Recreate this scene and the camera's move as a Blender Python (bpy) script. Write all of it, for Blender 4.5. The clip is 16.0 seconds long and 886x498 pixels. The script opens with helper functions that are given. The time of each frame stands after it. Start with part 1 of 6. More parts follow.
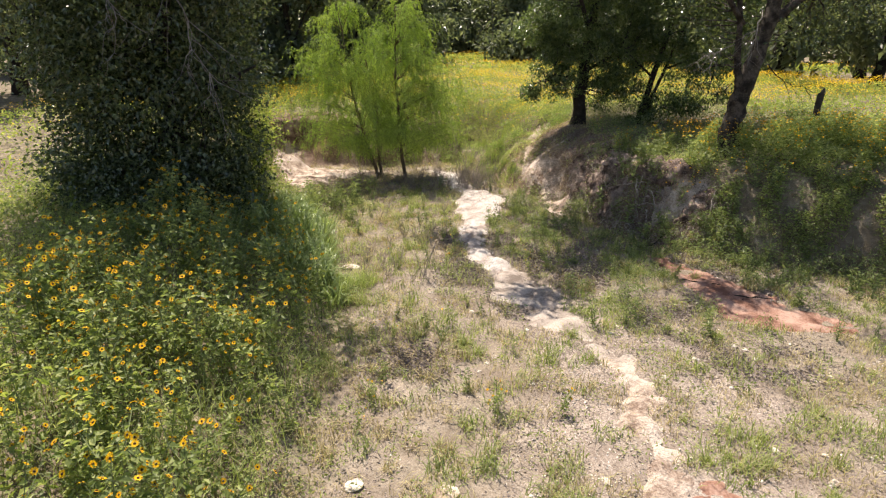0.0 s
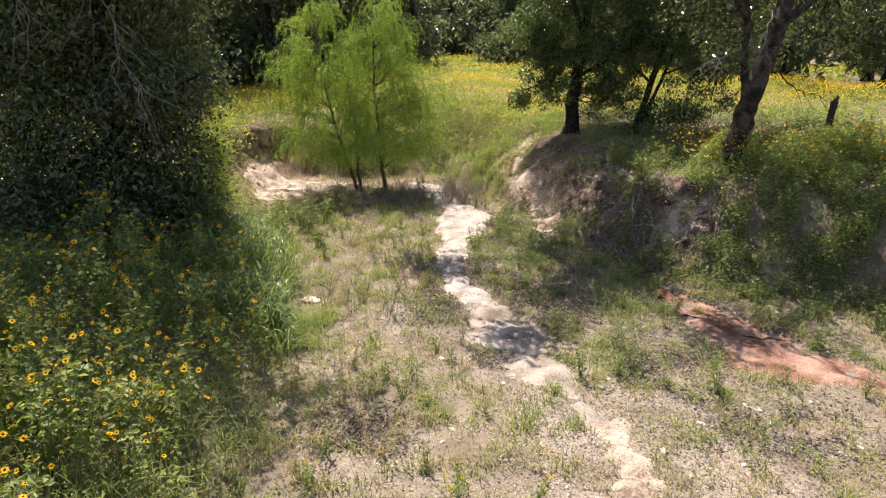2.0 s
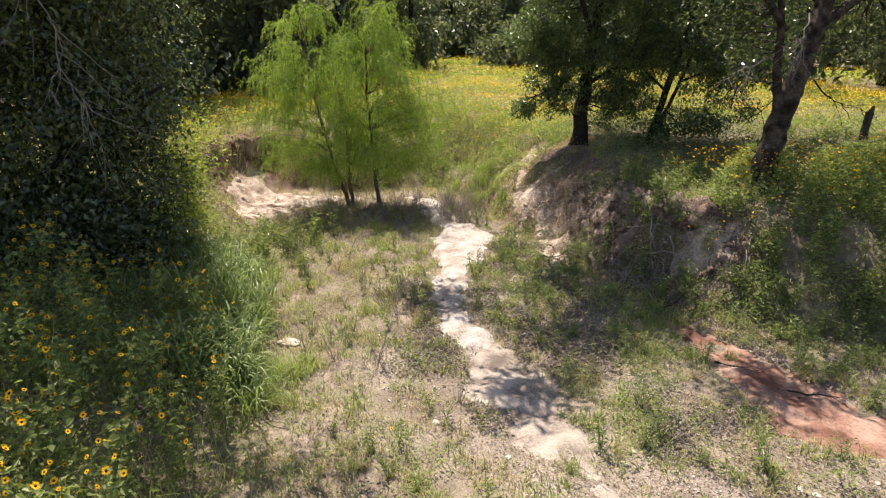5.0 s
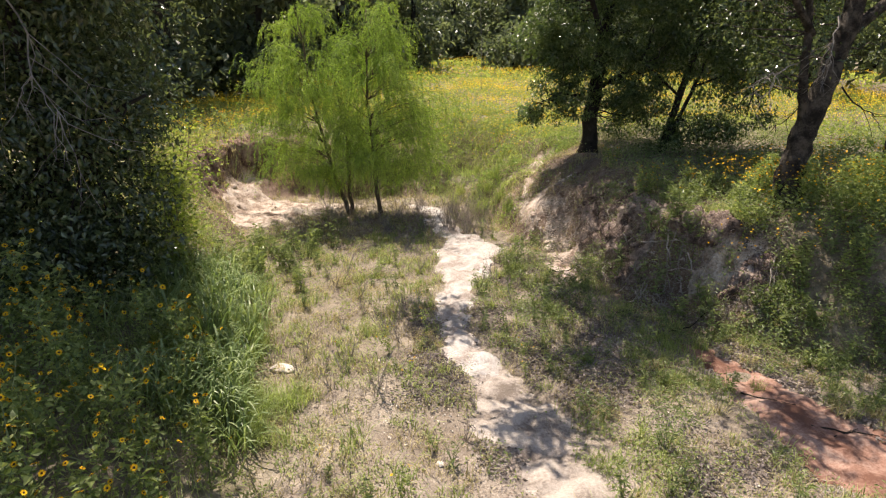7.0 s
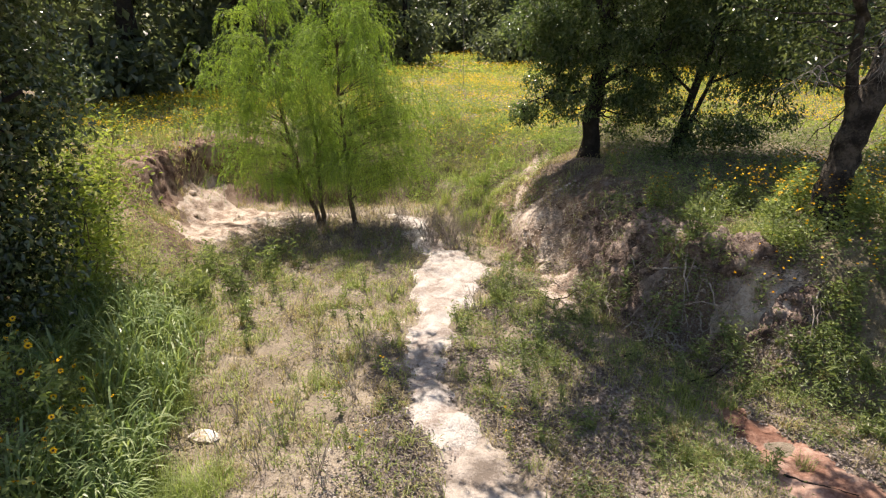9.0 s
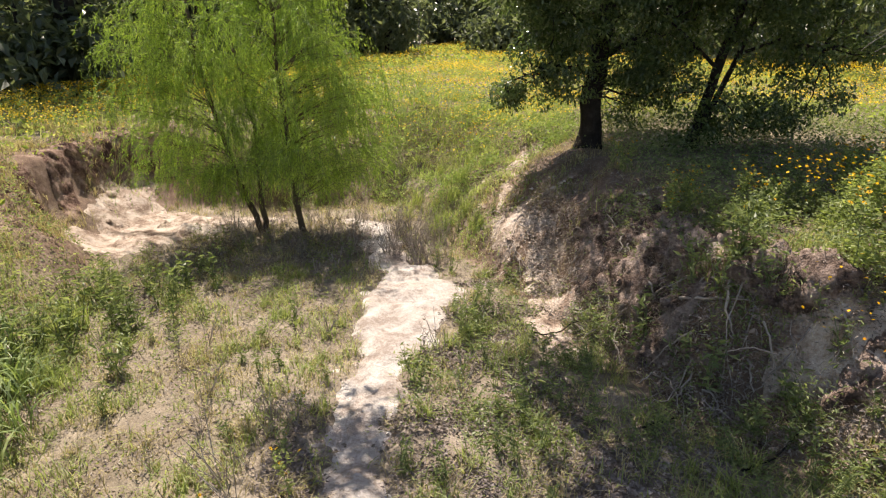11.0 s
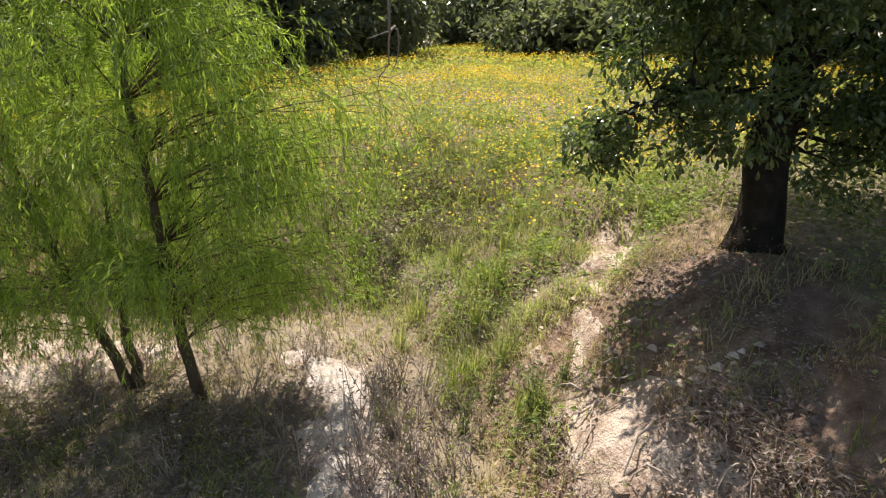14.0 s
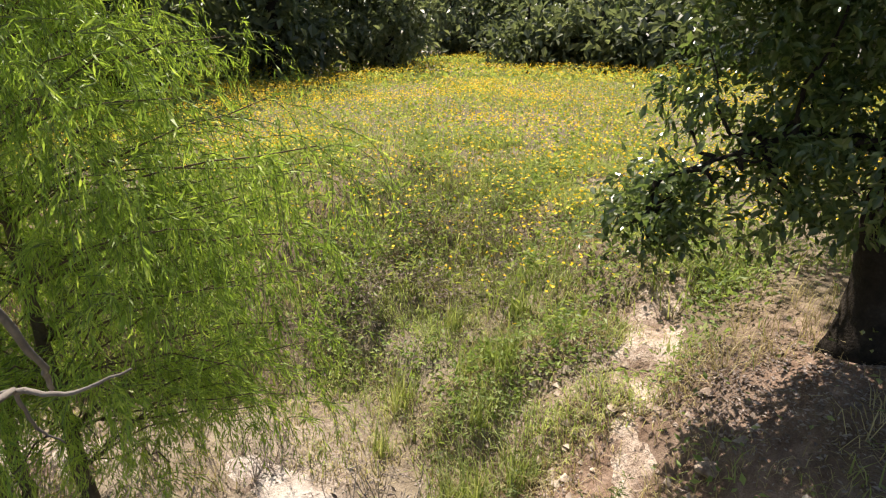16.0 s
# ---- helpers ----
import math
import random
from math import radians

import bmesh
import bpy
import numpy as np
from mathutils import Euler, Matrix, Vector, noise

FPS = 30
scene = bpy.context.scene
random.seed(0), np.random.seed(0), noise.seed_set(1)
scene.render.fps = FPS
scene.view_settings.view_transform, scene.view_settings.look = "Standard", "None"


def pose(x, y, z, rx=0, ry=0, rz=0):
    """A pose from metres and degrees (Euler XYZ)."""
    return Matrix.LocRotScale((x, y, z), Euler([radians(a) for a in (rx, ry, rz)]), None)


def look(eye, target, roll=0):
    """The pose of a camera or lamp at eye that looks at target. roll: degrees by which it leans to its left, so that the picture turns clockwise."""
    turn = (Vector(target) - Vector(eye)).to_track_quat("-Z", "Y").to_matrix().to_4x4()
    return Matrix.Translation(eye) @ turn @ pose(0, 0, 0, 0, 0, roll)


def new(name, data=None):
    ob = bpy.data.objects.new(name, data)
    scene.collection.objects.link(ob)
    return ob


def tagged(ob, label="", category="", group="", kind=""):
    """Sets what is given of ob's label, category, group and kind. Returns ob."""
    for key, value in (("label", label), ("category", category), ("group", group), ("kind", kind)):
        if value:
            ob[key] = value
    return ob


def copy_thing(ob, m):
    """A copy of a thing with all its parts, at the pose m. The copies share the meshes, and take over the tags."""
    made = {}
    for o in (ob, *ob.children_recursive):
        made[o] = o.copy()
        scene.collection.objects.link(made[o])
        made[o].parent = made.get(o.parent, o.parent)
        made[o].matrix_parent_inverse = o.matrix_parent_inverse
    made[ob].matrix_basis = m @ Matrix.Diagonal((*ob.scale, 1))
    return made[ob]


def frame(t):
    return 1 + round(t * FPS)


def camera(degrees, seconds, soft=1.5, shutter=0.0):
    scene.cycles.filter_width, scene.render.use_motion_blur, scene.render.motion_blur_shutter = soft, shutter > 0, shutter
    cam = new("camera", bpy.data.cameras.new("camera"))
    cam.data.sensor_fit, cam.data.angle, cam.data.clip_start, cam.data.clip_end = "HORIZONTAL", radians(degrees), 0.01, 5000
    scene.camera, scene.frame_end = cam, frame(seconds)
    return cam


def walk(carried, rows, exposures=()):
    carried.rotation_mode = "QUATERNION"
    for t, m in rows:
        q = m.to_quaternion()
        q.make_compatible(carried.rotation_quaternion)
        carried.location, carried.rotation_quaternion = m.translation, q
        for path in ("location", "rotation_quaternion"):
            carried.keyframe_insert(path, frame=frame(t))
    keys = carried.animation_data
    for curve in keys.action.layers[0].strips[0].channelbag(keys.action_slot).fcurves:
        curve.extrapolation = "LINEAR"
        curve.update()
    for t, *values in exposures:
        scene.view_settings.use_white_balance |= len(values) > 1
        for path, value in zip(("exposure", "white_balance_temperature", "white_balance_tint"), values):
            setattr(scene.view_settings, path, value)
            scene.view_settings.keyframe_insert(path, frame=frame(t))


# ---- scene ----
cam = camera(73.7, 16.0, 1.25)
PATH = [
    (0, (0.0, 0.0, 4.03), (-0.01, 1.883, 3.356), 0.4),
    (0.5, (0.115, 0.353, 4.029), (0.106, 2.237, 3.357), 0.3),
    (1, (0.25, 0.692, 4.047), (0.24, 2.576, 3.375), 0.3),
    (1.5, (0.364, 1.02, 4.065), (0.354, 2.904, 3.394), 0.3),
    (2, (0.467, 1.321, 4.081), (0.456, 3.205, 3.41), 0.3),
    (2.5, (0.537, 1.619, 4.113), (0.525, 3.503, 3.442), 0.3),
    (3, (0.58, 1.895, 4.136), (0.568, 3.778, 3.464), 0.3),
    (3.5, (0.59, 2.133, 4.139), (0.58, 4.017, 3.469), 0.3),
    (4, (0.573, 2.335, 4.152), (0.56, 4.22, 3.482), 0.2),
    (6.5, (0.48, 2.975, 4.191), (0.462, 4.861, 3.525), 0.4),
    (7, (0.475, 3.223, 4.226), (0.456, 5.108, 3.557), 0.4),
    (7.5, (0.518, 3.546, 4.252), (0.498, 5.43, 3.583), 0.4),
    (8, (0.569, 3.943, 4.26), (0.553, 5.827, 3.591), 0.6),
    (8.2, (0.612, 4.127, 4.263), (0.596, 6.009, 3.586), 0.6),
    (10.3, (1.174, 6.405, 3.549), (1.169, 8.284, 2.865), 0.6),
    (10.5, (1.215, 6.635, 3.507), (1.214, 8.514, 2.822), 0.6),
    (11, (1.34, 7.3, 3.512), (1.337, 9.179, 2.827), 0.5),
    (11.5, (1.421, 8.028, 3.544), (1.42, 9.908, 2.861), 0.6),
    (12, (1.416, 8.791, 3.558), (1.417, 10.672, 2.88), 0.6),
    (12.5, (1.38, 9.589, 3.562), (1.378, 11.473, 2.892), 0.6),
    (13, (1.282, 10.374, 3.604), (1.285, 12.261, 2.941), 0.8),
    (13.5, (1.279, 11.15, 3.673), (1.271, 13.038, 3.012), 0.6),
    (14, (1.221, 12.73, 3.387), (1.182, 14.61, 2.706), 0.6),
    (14.5, (1.265, 13.089, 3.406), (1.22, 14.969, 2.726), 0.4),
    (15, (1.298, 13.543, 3.434), (1.25, 15.424, 2.758), 0.3),
    (15.5, (1.272, 13.978, 3.443), (1.23, 15.863, 2.776), 0.6),
    (16, (1.244, 14.324, 3.466), (1.203, 16.212, 2.807), 0.7),
]
walk(cam, [(t, look(eye, target, roll)) for t, eye, target, roll in PATH], [(0.0, 0.81, 7250, 14), (16.0, 0.81, 7250, 14)])

# ---------------- world, sun, exposure ----------------
world = bpy.data.worlds.new("world")
scene.world = world
world.use_nodes = True
wn = world.node_tree.nodes
sky = wn.new("ShaderNodeTexSky")
sky.sky_type, sky.sun_disc = "NISHITA", False
SUN_ELEV, SUN_AZ = 62.0, -22.0
sky.sun_elevation, sky.sun_rotation = radians(SUN_ELEV), radians(SUN_AZ)
world.node_tree.links.new(sky.outputs[0], wn["Background"].inputs[0])
wn["Background"].inputs[1].default_value = 0.095
sun_data = bpy.data.lights.new("sun", "SUN")
sun_data.energy, sun_data.angle, sun_data.color = 5.0, radians(0.5), (1.0, 0.955, 0.88)
sun = new("sun", sun_data)
_d = Vector((math.sin(radians(SUN_AZ)) * math.cos(radians(SUN_ELEV)), math.cos(radians(SUN_AZ)) * math.cos(radians(SUN_ELEV)), math.sin(radians(SUN_ELEV))))
sun.matrix_world = look(_d * 40, (0, 0, 0))

# ---------------- small tools ----------------
def rng_of(seed):
    return np.random.default_rng(seed)


def vnoise(x, y, scale, seed=0):
    """Smooth value noise in 0..1 over the plan."""
    x, y = np.asarray(x, float) / scale, np.asarray(y, float) / scale
    ix, iy = np.floor(x).astype(np.int64), np.floor(y).astype(np.int64)
    fx, fy = x - ix, y - iy
    fx, fy = fx * fx * (3 - 2 * fx), fy * fy * (3 - 2 * fy)

    def h(a, b):
        n = (a * 374761393 + b * 668265263 + seed * 974711) & 0xFFFFFFFF
        n = ((n ^ (n >> 13)) * 1274126177) & 0xFFFFFFFF
        return ((n ^ (n >> 16)) & 0xFFFF) / 65535.0

    return (h(ix, iy) * (1 - fx) + h(ix + 1, iy) * fx) * (1 - fy) + (h(ix, iy + 1) * (1 - fx) + h(ix + 1, iy + 1) * fx) * fy


def smooth(a, b, v):
    v = np.clip((v - a) / (b - a), 0, 1)
    return v * v * (3 - 2 * v)


def build_mesh(name, verts, faces, mats, smooth_shade=False, attrs=None, face_mat=None):
    """A mesh from arrays: verts (n,3), faces a list of (k,m) index arrays."""
    me = bpy.data.meshes.new(name)
    verts = np.asarray(verts, np.float32)
    faces = [np.asarray(f, np.int32) for f in faces if len(f)]
    loops = np.concatenate([f.ravel() for f in faces])
    sizes = np.concatenate([np.full(len(f), f.shape[1], np.int32) for f in faces])
    me.vertices.add(len(verts))
    me.vertices.foreach_set("co", verts.ravel())
    me.loops.add(len(loops))
    me.loops.foreach_set("vertex_index", loops)
    me.polygons.add(len(sizes))
    me.polygons.foreach_set("loop_start", np.r_[0, np.cumsum(sizes)[:-1]].astype(np.int32))
    me.polygons.foreach_set("use_smooth", np.full(len(sizes), smooth_shade))
    for m in mats if isinstance(mats, (list, tuple)) else [mats]:
        me.materials.append(m)
    if face_mat is not None:
        me.polygons.foreach_set("material_index", np.asarray(face_mat, np.int32))
    for key, values in (attrs or {}).items():
        at = me.attributes.new(key, "FLOAT", "POINT")
        at.data.foreach_set("value", np.asarray(values, np.float32))
    me.update()
    return me


def part(name, me, parent=None, label="", category="", group="", kind=""):
    ob = new(name, me)
    if parent is not None:
        ob.parent = parent
    return tagged(ob, label, category, group, kind)


def thing(name, at, label, category, group="", kind=""):
    ob = new(name)
    ob.location = at
    ob.empty_display_size = 0.1
    return tagged(ob, label, category, group, kind)


class Geo:
    """Collects pieces of geometry into one mesh."""

    def __init__(self):
        self.v, self.f, self.n = [], {}, 0

    def add(self, v, f):
        v = np.asarray(v, float).reshape(-1, 3)
        self.v.append(v)
        for a in f:
            a = np.asarray(a, np.int64)
            if len(a):
                self.f.setdefault(a.shape[1], []).append(a + self.n)
        self.n += len(v)
        return self

    def mesh(self, name, mat, smooth_shade=False):
        return build_mesh(name, np.concatenate(self.v), [np.concatenate(a) for a in self.f.values()], mat, smooth_shade)


def unit(v):
    return v / np.maximum(np.linalg.norm(v, axis=-1, keepdims=True), 1e-9)


def tube(points, radii, sides=8, rough=0.0, seed=0):
    """A tapered, slightly uneven tube along points."""
    p, r = np.asarray(points, float), np.asarray(radii, float)
    d = unit(np.gradient(p, axis=0))
    ref = np.array([0.31, 0.87, 0.2]) if abs(d[0, 2]) > 0.6 else np.array([0.1, 0.2, 1.0])
    a = unit(np.cross(d, ref))
    b = np.cross(d, a)
    ang = np.linspace(0, 2 * np.pi, sides, endpoint=False)
    rr = r[:, None] * (1 + rough * rng_of(seed).uniform(-1, 1, (len(p), sides)))
    v = p[:, None] + rr[..., None] * (np.cos(ang)[None, :, None] * a[:, None] + np.sin(ang)[None, :, None] * b[:, None])
    i, j = np.meshgrid(np.arange(len(p) - 1), np.arange(sides), indexing="ij")
    k = (j + 1) % sides
    q = np.stack([i * sides + j, i * sides + k, (i + 1) * sides + k, (i + 1) * sides + j], -1).reshape(-1, 4)
    return v.reshape(-1, 3), [q, np.arange(sides)[None, ::-1], (len(p) - 1) * sides + np.arange(sides)[None]]


def wander(a, b, n, amount, seed, sag=0.0):
    """A crooked line from a to b."""
    g = rng_of(seed)
    t = np.linspace(0, 1, n)[:, None]
    p = np.asarray(a, float) * (1 - t) + np.asarray(b, float) * t
    w = np.cumsum(g.normal(0, 1, (n, 3)), 0)
    w -= w[0] + (w[-1] - w[0]) * t
    p += w * amount
    p[:, 2] -= sag * 4 * (t * (1 - t))[:, 0]
    return p


def leaves(p, d, up, length, width, fold=0.15, droop=0.1):
    """Four-cornered leaves at p along d."""
    d = unit(d)
    s = unit(np.cross(d, up))
    nrm = np.cross(s, d)
    L, W = np.asarray(length)[:, None], np.asarray(width)[:, None]
    v = np.stack([p, p + d * L * 0.45 + s * W * 0.5 + nrm * W * fold, p + d * L - nrm * L * droop, p + d * L * 0.45 - s * W * 0.5 + nrm * W * fold], 1)
    return v.reshape(-1, 3), [np.arange(len(p) * 4).reshape(-1, 4)]


def oval_leaves(p, d, up, length, width, fold=0.1, droop=0.1):
    """Blunt, slightly lobed leaves of six corners."""
    d = unit(d)
    s = unit(np.cross(d, up))
    nrm = np.cross(s, d)
    L, W = np.asarray(length)[:, None], np.asarray(width)[:, None]
    v = np.stack([p, p + d * L * 0.38 + s * W * 0.36 + nrm * W * fold, p + d * L * 0.74 + s * W * 0.5 + nrm * W * fold * 0.6,
                  p + d * L - nrm * L * droop, p + d * L * 0.70 - s * W * 0.5 + nrm * W * fold * 0.6, p + d * L * 0.40 - s * W * 0.34 + nrm * W * fold], 1)
    return v.reshape(-1, 3), [np.arange(len(p) * 6).reshape(-1, 6)]


def blades(p, height, width, lean, g, bend=0.5):
    """Grass blades of two pieces."""
    n = len(p)
    az = g.uniform(0, 2 * np.pi, n)
    out = np.stack([np.cos(az), np.sin(az), 0 * az], 1)
    side = np.stack([-np.sin(az), np.cos(az), 0 * az], 1)
    H, W, A = (np.broadcast_to(a, n)[:, None] for a in (height, width, lean))
    up = np.array([0, 0, 1.0])
    m = p + up * H * 0.55 * (1 - 0.2 * A) + out * H * A * 0.35
    tip = p + up * H * (1 - bend * A) + out * H * A * (0.9 + 0.3 * bend)
    v = np.stack([p - side * W / 2, p + side * W / 2, m + side * W * 0.4, m - side * W * 0.4, tip], 1).reshape(-1, 3)
    b = np.arange(n)[:, None] * 5
    return v, [b + [0, 1, 2, 3], b + [3, 2, 4]]


def rand_dirs(g, n, zmin=-1.0, zmax=1.0):
    z = g.uniform(zmin, zmax, n)
    a = g.uniform(0, 2 * np.pi, n)
    r = np.sqrt(np.maximum(0, 1 - z * z))
    return np.stack([r * np.cos(a), r * np.sin(a), z], 1)


# ---------------- materials ----------------
def node_mat(name):
    m = bpy.data.materials.new(name)
    m.use_nodes = True
    return m, m.node_tree.nodes, m.node_tree.links, m.node_tree.nodes["Principled BSDF"]


def ramp(nodes, stops):
    r = nodes.new("ShaderNodeValToRGB")
    while len(r.color_ramp.elements) < len(stops):
        r.color_ramp.elements.new(0.5)
    for e, (pos, col) in zip(r.color_ramp.elements, stops):
        e.position, e.color = pos, (*col, 1)
    return r


def tex_noise(nodes, links, scale, detail=4.0, rough=0.6):
    co = nodes.new("ShaderNodeNewGeometry")
    n = nodes.new("ShaderNodeTexNoise")
    n.inputs["Scale"].default_value, n.inputs["Detail"].default_value, n.inputs["Roughness"].default_value = scale, detail, rough
    links.new(co.outputs["Position"], n.inputs["Vector"])
    return n


def mixed(nodes, links, fac, a, b, blend="MIX"):
    m = nodes.new("ShaderNodeMix")
    m.data_type, m.blend_type = "RGBA", blend
    for sock, val in ((m.inputs[0], fac), (m.inputs[6], a), (m.inputs[7], b)):
        if isinstance(val, (int, float)):
            sock.default_value = val
        elif isinstance(val, tuple):
            sock.default_value = (*val, 1)
        else:
            links.new(val, sock)
    return m.outputs[2]


def leaf_mat(name, stops, through_leaf=0.35, rough=0.5, patch=1.3, gloss=0.3, ior=1.45):
    """Leaves: colours by leaf, a patchy drift over the plant, and light that comes through."""
    m, nodes, links, bsdf = node_mat(name)
    geo = nodes.new("ShaderNodeNewGeometry")
    n = tex_noise(nodes, links, patch, 3)
    add = nodes.new("ShaderNodeMath")
    add.operation = "MULTIPLY_ADD"
    links.new(geo.outputs["Random Per Island"], add.inputs[0])
    add.inputs[1].default_value = 0.55
    sub = nodes.new("ShaderNodeMath")
    sub.operation = "MULTIPLY_ADD"
    links.new(n.outputs["Fac"], sub.inputs[0])
    sub.inputs[1].default_value, sub.inputs[2].default_value = 0.9, -0.22
    links.new(sub.outputs[0], add.inputs[2])
    r = ramp(nodes, stops)
    links.new(add.outputs[0], r.inputs["Fac"])
    links.new(r.outputs["Color"], bsdf.inputs["Base Color"])
    bsdf.inputs["Roughness"].default_value = rough
    bsdf.inputs["Specular IOR Level"].default_value = gloss
    bsdf.inputs["IOR"].default_value = ior
    tr = nodes.new("ShaderNodeBsdfTranslucent")
    warm = mixed(nodes, links, 1.0, r.outputs["Color"], (1.5, 1.55, 0.9), "MULTIPLY")
    links.new(warm, tr.inputs["Color"])
    mx = nodes.new("ShaderNodeMixShader")
    mx.inputs[0].default_value = through_leaf
    links.new(bsdf.outputs[0], mx.inputs[1])
    links.new(tr.outputs[0], mx.inputs[2])
    links.new(mx.outputs[0], nodes["Material Output"].inputs["Surface"])
    return m


def rough_mat(name, stops, scale, fine, bump=0.4, rough=0.9, dist=0.01, island=0.0):
    """Earth, bark and stone: two scales of noise and relief."""
    m, nodes, links, bsdf = node_mat(name)
    a, b = tex_noise(nodes, links, scale, 5), tex_noise(nodes, links, fine, 4, 0.7)
    f = nodes.new("ShaderNodeMath")
    f.operation = "MULTIPLY_ADD"
    links.new(b.outputs["Fac"], f.inputs[0])
    f.inputs[1].default_value = 0.5
    g = nodes.new("ShaderNodeMath")
    g.operation = "MULTIPLY_ADD"
    links.new(a.outputs["Fac"], g.inputs[0])
    g.inputs[1].default_value, g.inputs[2].default_value = 1.1, -0.3
    links.new(g.outputs[0], f.inputs[2])
    r = ramp(nodes, stops)
    links.new(f.outputs[0], r.inputs["Fac"])
    col = r.outputs["Color"]
    if island:
        geo = nodes.new("ShaderNodeNewGeometry")
        v = nodes.new("ShaderNodeHueSaturation")
        mr = nodes.new("ShaderNodeMapRange")
        links.new(geo.outputs["Random Per Island"], mr.inputs[0])
        mr.inputs[3].default_value, mr.inputs[4].default_value = 1 - island, 1 + island
        links.new(mr.outputs[0], v.inputs["Value"])
        links.new(col, v.inputs["Color"])
        col = v.outputs["Color"]
    links.new(col, bsdf.inputs["Base Color"])
    bsdf.inputs["Roughness"].default_value = rough
    bsdf.inputs["Specular IOR Level"].default_value = 0.2
    bp = nodes.new("ShaderNodeBump")
    bp.inputs["Strength"].default_value, bp.inputs["Distance"].default_value = bump, dist
    links.new(b.outputs["Fac"], bp.inputs["Height"])
    links.new(bp.outputs[0], bsdf.inputs["Normal"])
    return m


M_SAND = rough_mat("sand", [(0.36, (0.36, 0.29, 0.25)), (0.48, (0.52, 0.45, 0.405)), (0.62, (0.66, 0.60, 0.56))], 2.6, 30, 1.0, 0.95, 0.05)
# channel sand again, with dappled shade put into a greyer, darker colour
M_SHADEDSAND = rough_mat("shaded_sand", [(0.36, (0.18, 0.145, 0.12)), (0.48, (0.32, 0.268, 0.23)), (0.64, (0.46, 0.40, 0.35))], 2.2, 26, 0.8, 0.95, 0.03)
M_RED = rough_mat("red_clay", [(0.36, (0.15, 0.072, 0.05)), (0.49, (0.27, 0.15, 0.112)), (0.64, (0.40, 0.27, 0.215))], 1.8, 30, 0.6, 0.9, 0.02)
# bark darker than its own tone, standing in for shade on back-lit trunks
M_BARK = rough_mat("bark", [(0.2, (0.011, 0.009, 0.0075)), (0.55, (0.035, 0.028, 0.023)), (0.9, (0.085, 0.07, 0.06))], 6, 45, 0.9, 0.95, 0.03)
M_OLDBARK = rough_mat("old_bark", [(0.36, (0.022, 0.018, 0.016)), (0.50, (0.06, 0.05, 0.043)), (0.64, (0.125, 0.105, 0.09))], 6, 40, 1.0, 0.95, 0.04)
M_WBARK = rough_mat("willow_bark", [(0.2, (0.07, 0.05, 0.035)), (0.6, (0.15, 0.11, 0.075)), (0.9, (0.22, 0.17, 0.12))], 6, 60, 0.7, 0.9, 0.01)
M_DEAD = rough_mat("dead_wood", [(0.2, (0.11, 0.095, 0.085)), (0.6, (0.24, 0.215, 0.195)), (0.9, (0.40, 0.37, 0.34))], 9, 70, 0.6, 0.85, 0.004)
M_ROOT = rough_mat("root", [(0.2, (0.18, 0.15, 0.13)), (0.6, (0.40, 0.345, 0.305)), (0.9, (0.60, 0.54, 0.49))], 8, 60, 0.6, 0.9, 0.004, 0.3)
M_STONE = rough_mat("stone", [(0.36, (0.30, 0.24, 0.19)), (0.48, (0.50, 0.44, 0.38)), (0.62, (0.66, 0.61, 0.55))], 5, 40, 0.6, 0.9, 0.01, 0.25)
M_CRUMB = rough_mat("earth_crumb", [(0.34, (0.20, 0.145, 0.11)), (0.48, (0.40, 0.315, 0.255)), (0.64, (0.60, 0.51, 0.44))], 2.0, 40, 0.6, 0.95, 0.01, 0.3)
M_SLOPE = rough_mat("slope_sand", [(0.36, (0.24, 0.17, 0.13)), (0.48, (0.44, 0.345, 0.28)), (0.63, (0.62, 0.52, 0.445))], 3.2, 24, 1.0, 0.95, 0.05)
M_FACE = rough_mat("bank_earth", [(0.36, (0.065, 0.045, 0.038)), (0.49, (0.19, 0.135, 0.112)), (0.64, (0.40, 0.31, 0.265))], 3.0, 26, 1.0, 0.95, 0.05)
M_CUT = rough_mat("cut_bank_earth", [(0.36, (0.09, 0.05, 0.038)), (0.49, (0.23, 0.145, 0.11)), (0.64, (0.40, 0.285, 0.225))], 3.0, 26, 1.0, 0.95, 0.05)
M_POST = rough_mat("weathered_post", [(0.2, (0.035, 0.03, 0.026)), (0.6, (0.09, 0.078, 0.066)), (0.9, (0.16, 0.14, 0.12))], 7, 60, 0.8, 0.95, 0.01)

M_WILLOW = leaf_mat("willow_leaf", [(0.1, (0.12, 0.185, 0.038)), (0.5, (0.255, 0.37, 0.075)), (0.9, (0.48, 0.57, 0.13))], 0.42, 0.45, 0.6, 0.4)
M_OAK = leaf_mat("oak_leaf", [(0.1, (0.05, 0.075, 0.03)), (0.5, (0.09, 0.13, 0.05)), (0.9, (0.19, 0.24, 0.095))], 0.42, 0.25, 0.9, 0.9, 1.5)
M_DARKLEAF = leaf_mat("elm_leaf", [(0.1, (0.04, 0.055, 0.027)), (0.5, (0.08, 0.105, 0.048)), (0.9, (0.17, 0.20, 0.09))], 0.32, 0.22, 1.1, 0.95, 1.5)
M_SAPLING = leaf_mat("sapling_leaf", [(0.1, (0.12, 0.17, 0.04)), (0.5, (0.25, 0.31, 0.08)), (0.9, (0.46, 0.47, 0.14))], 0.5, 0.45, 1.0, 0.4)
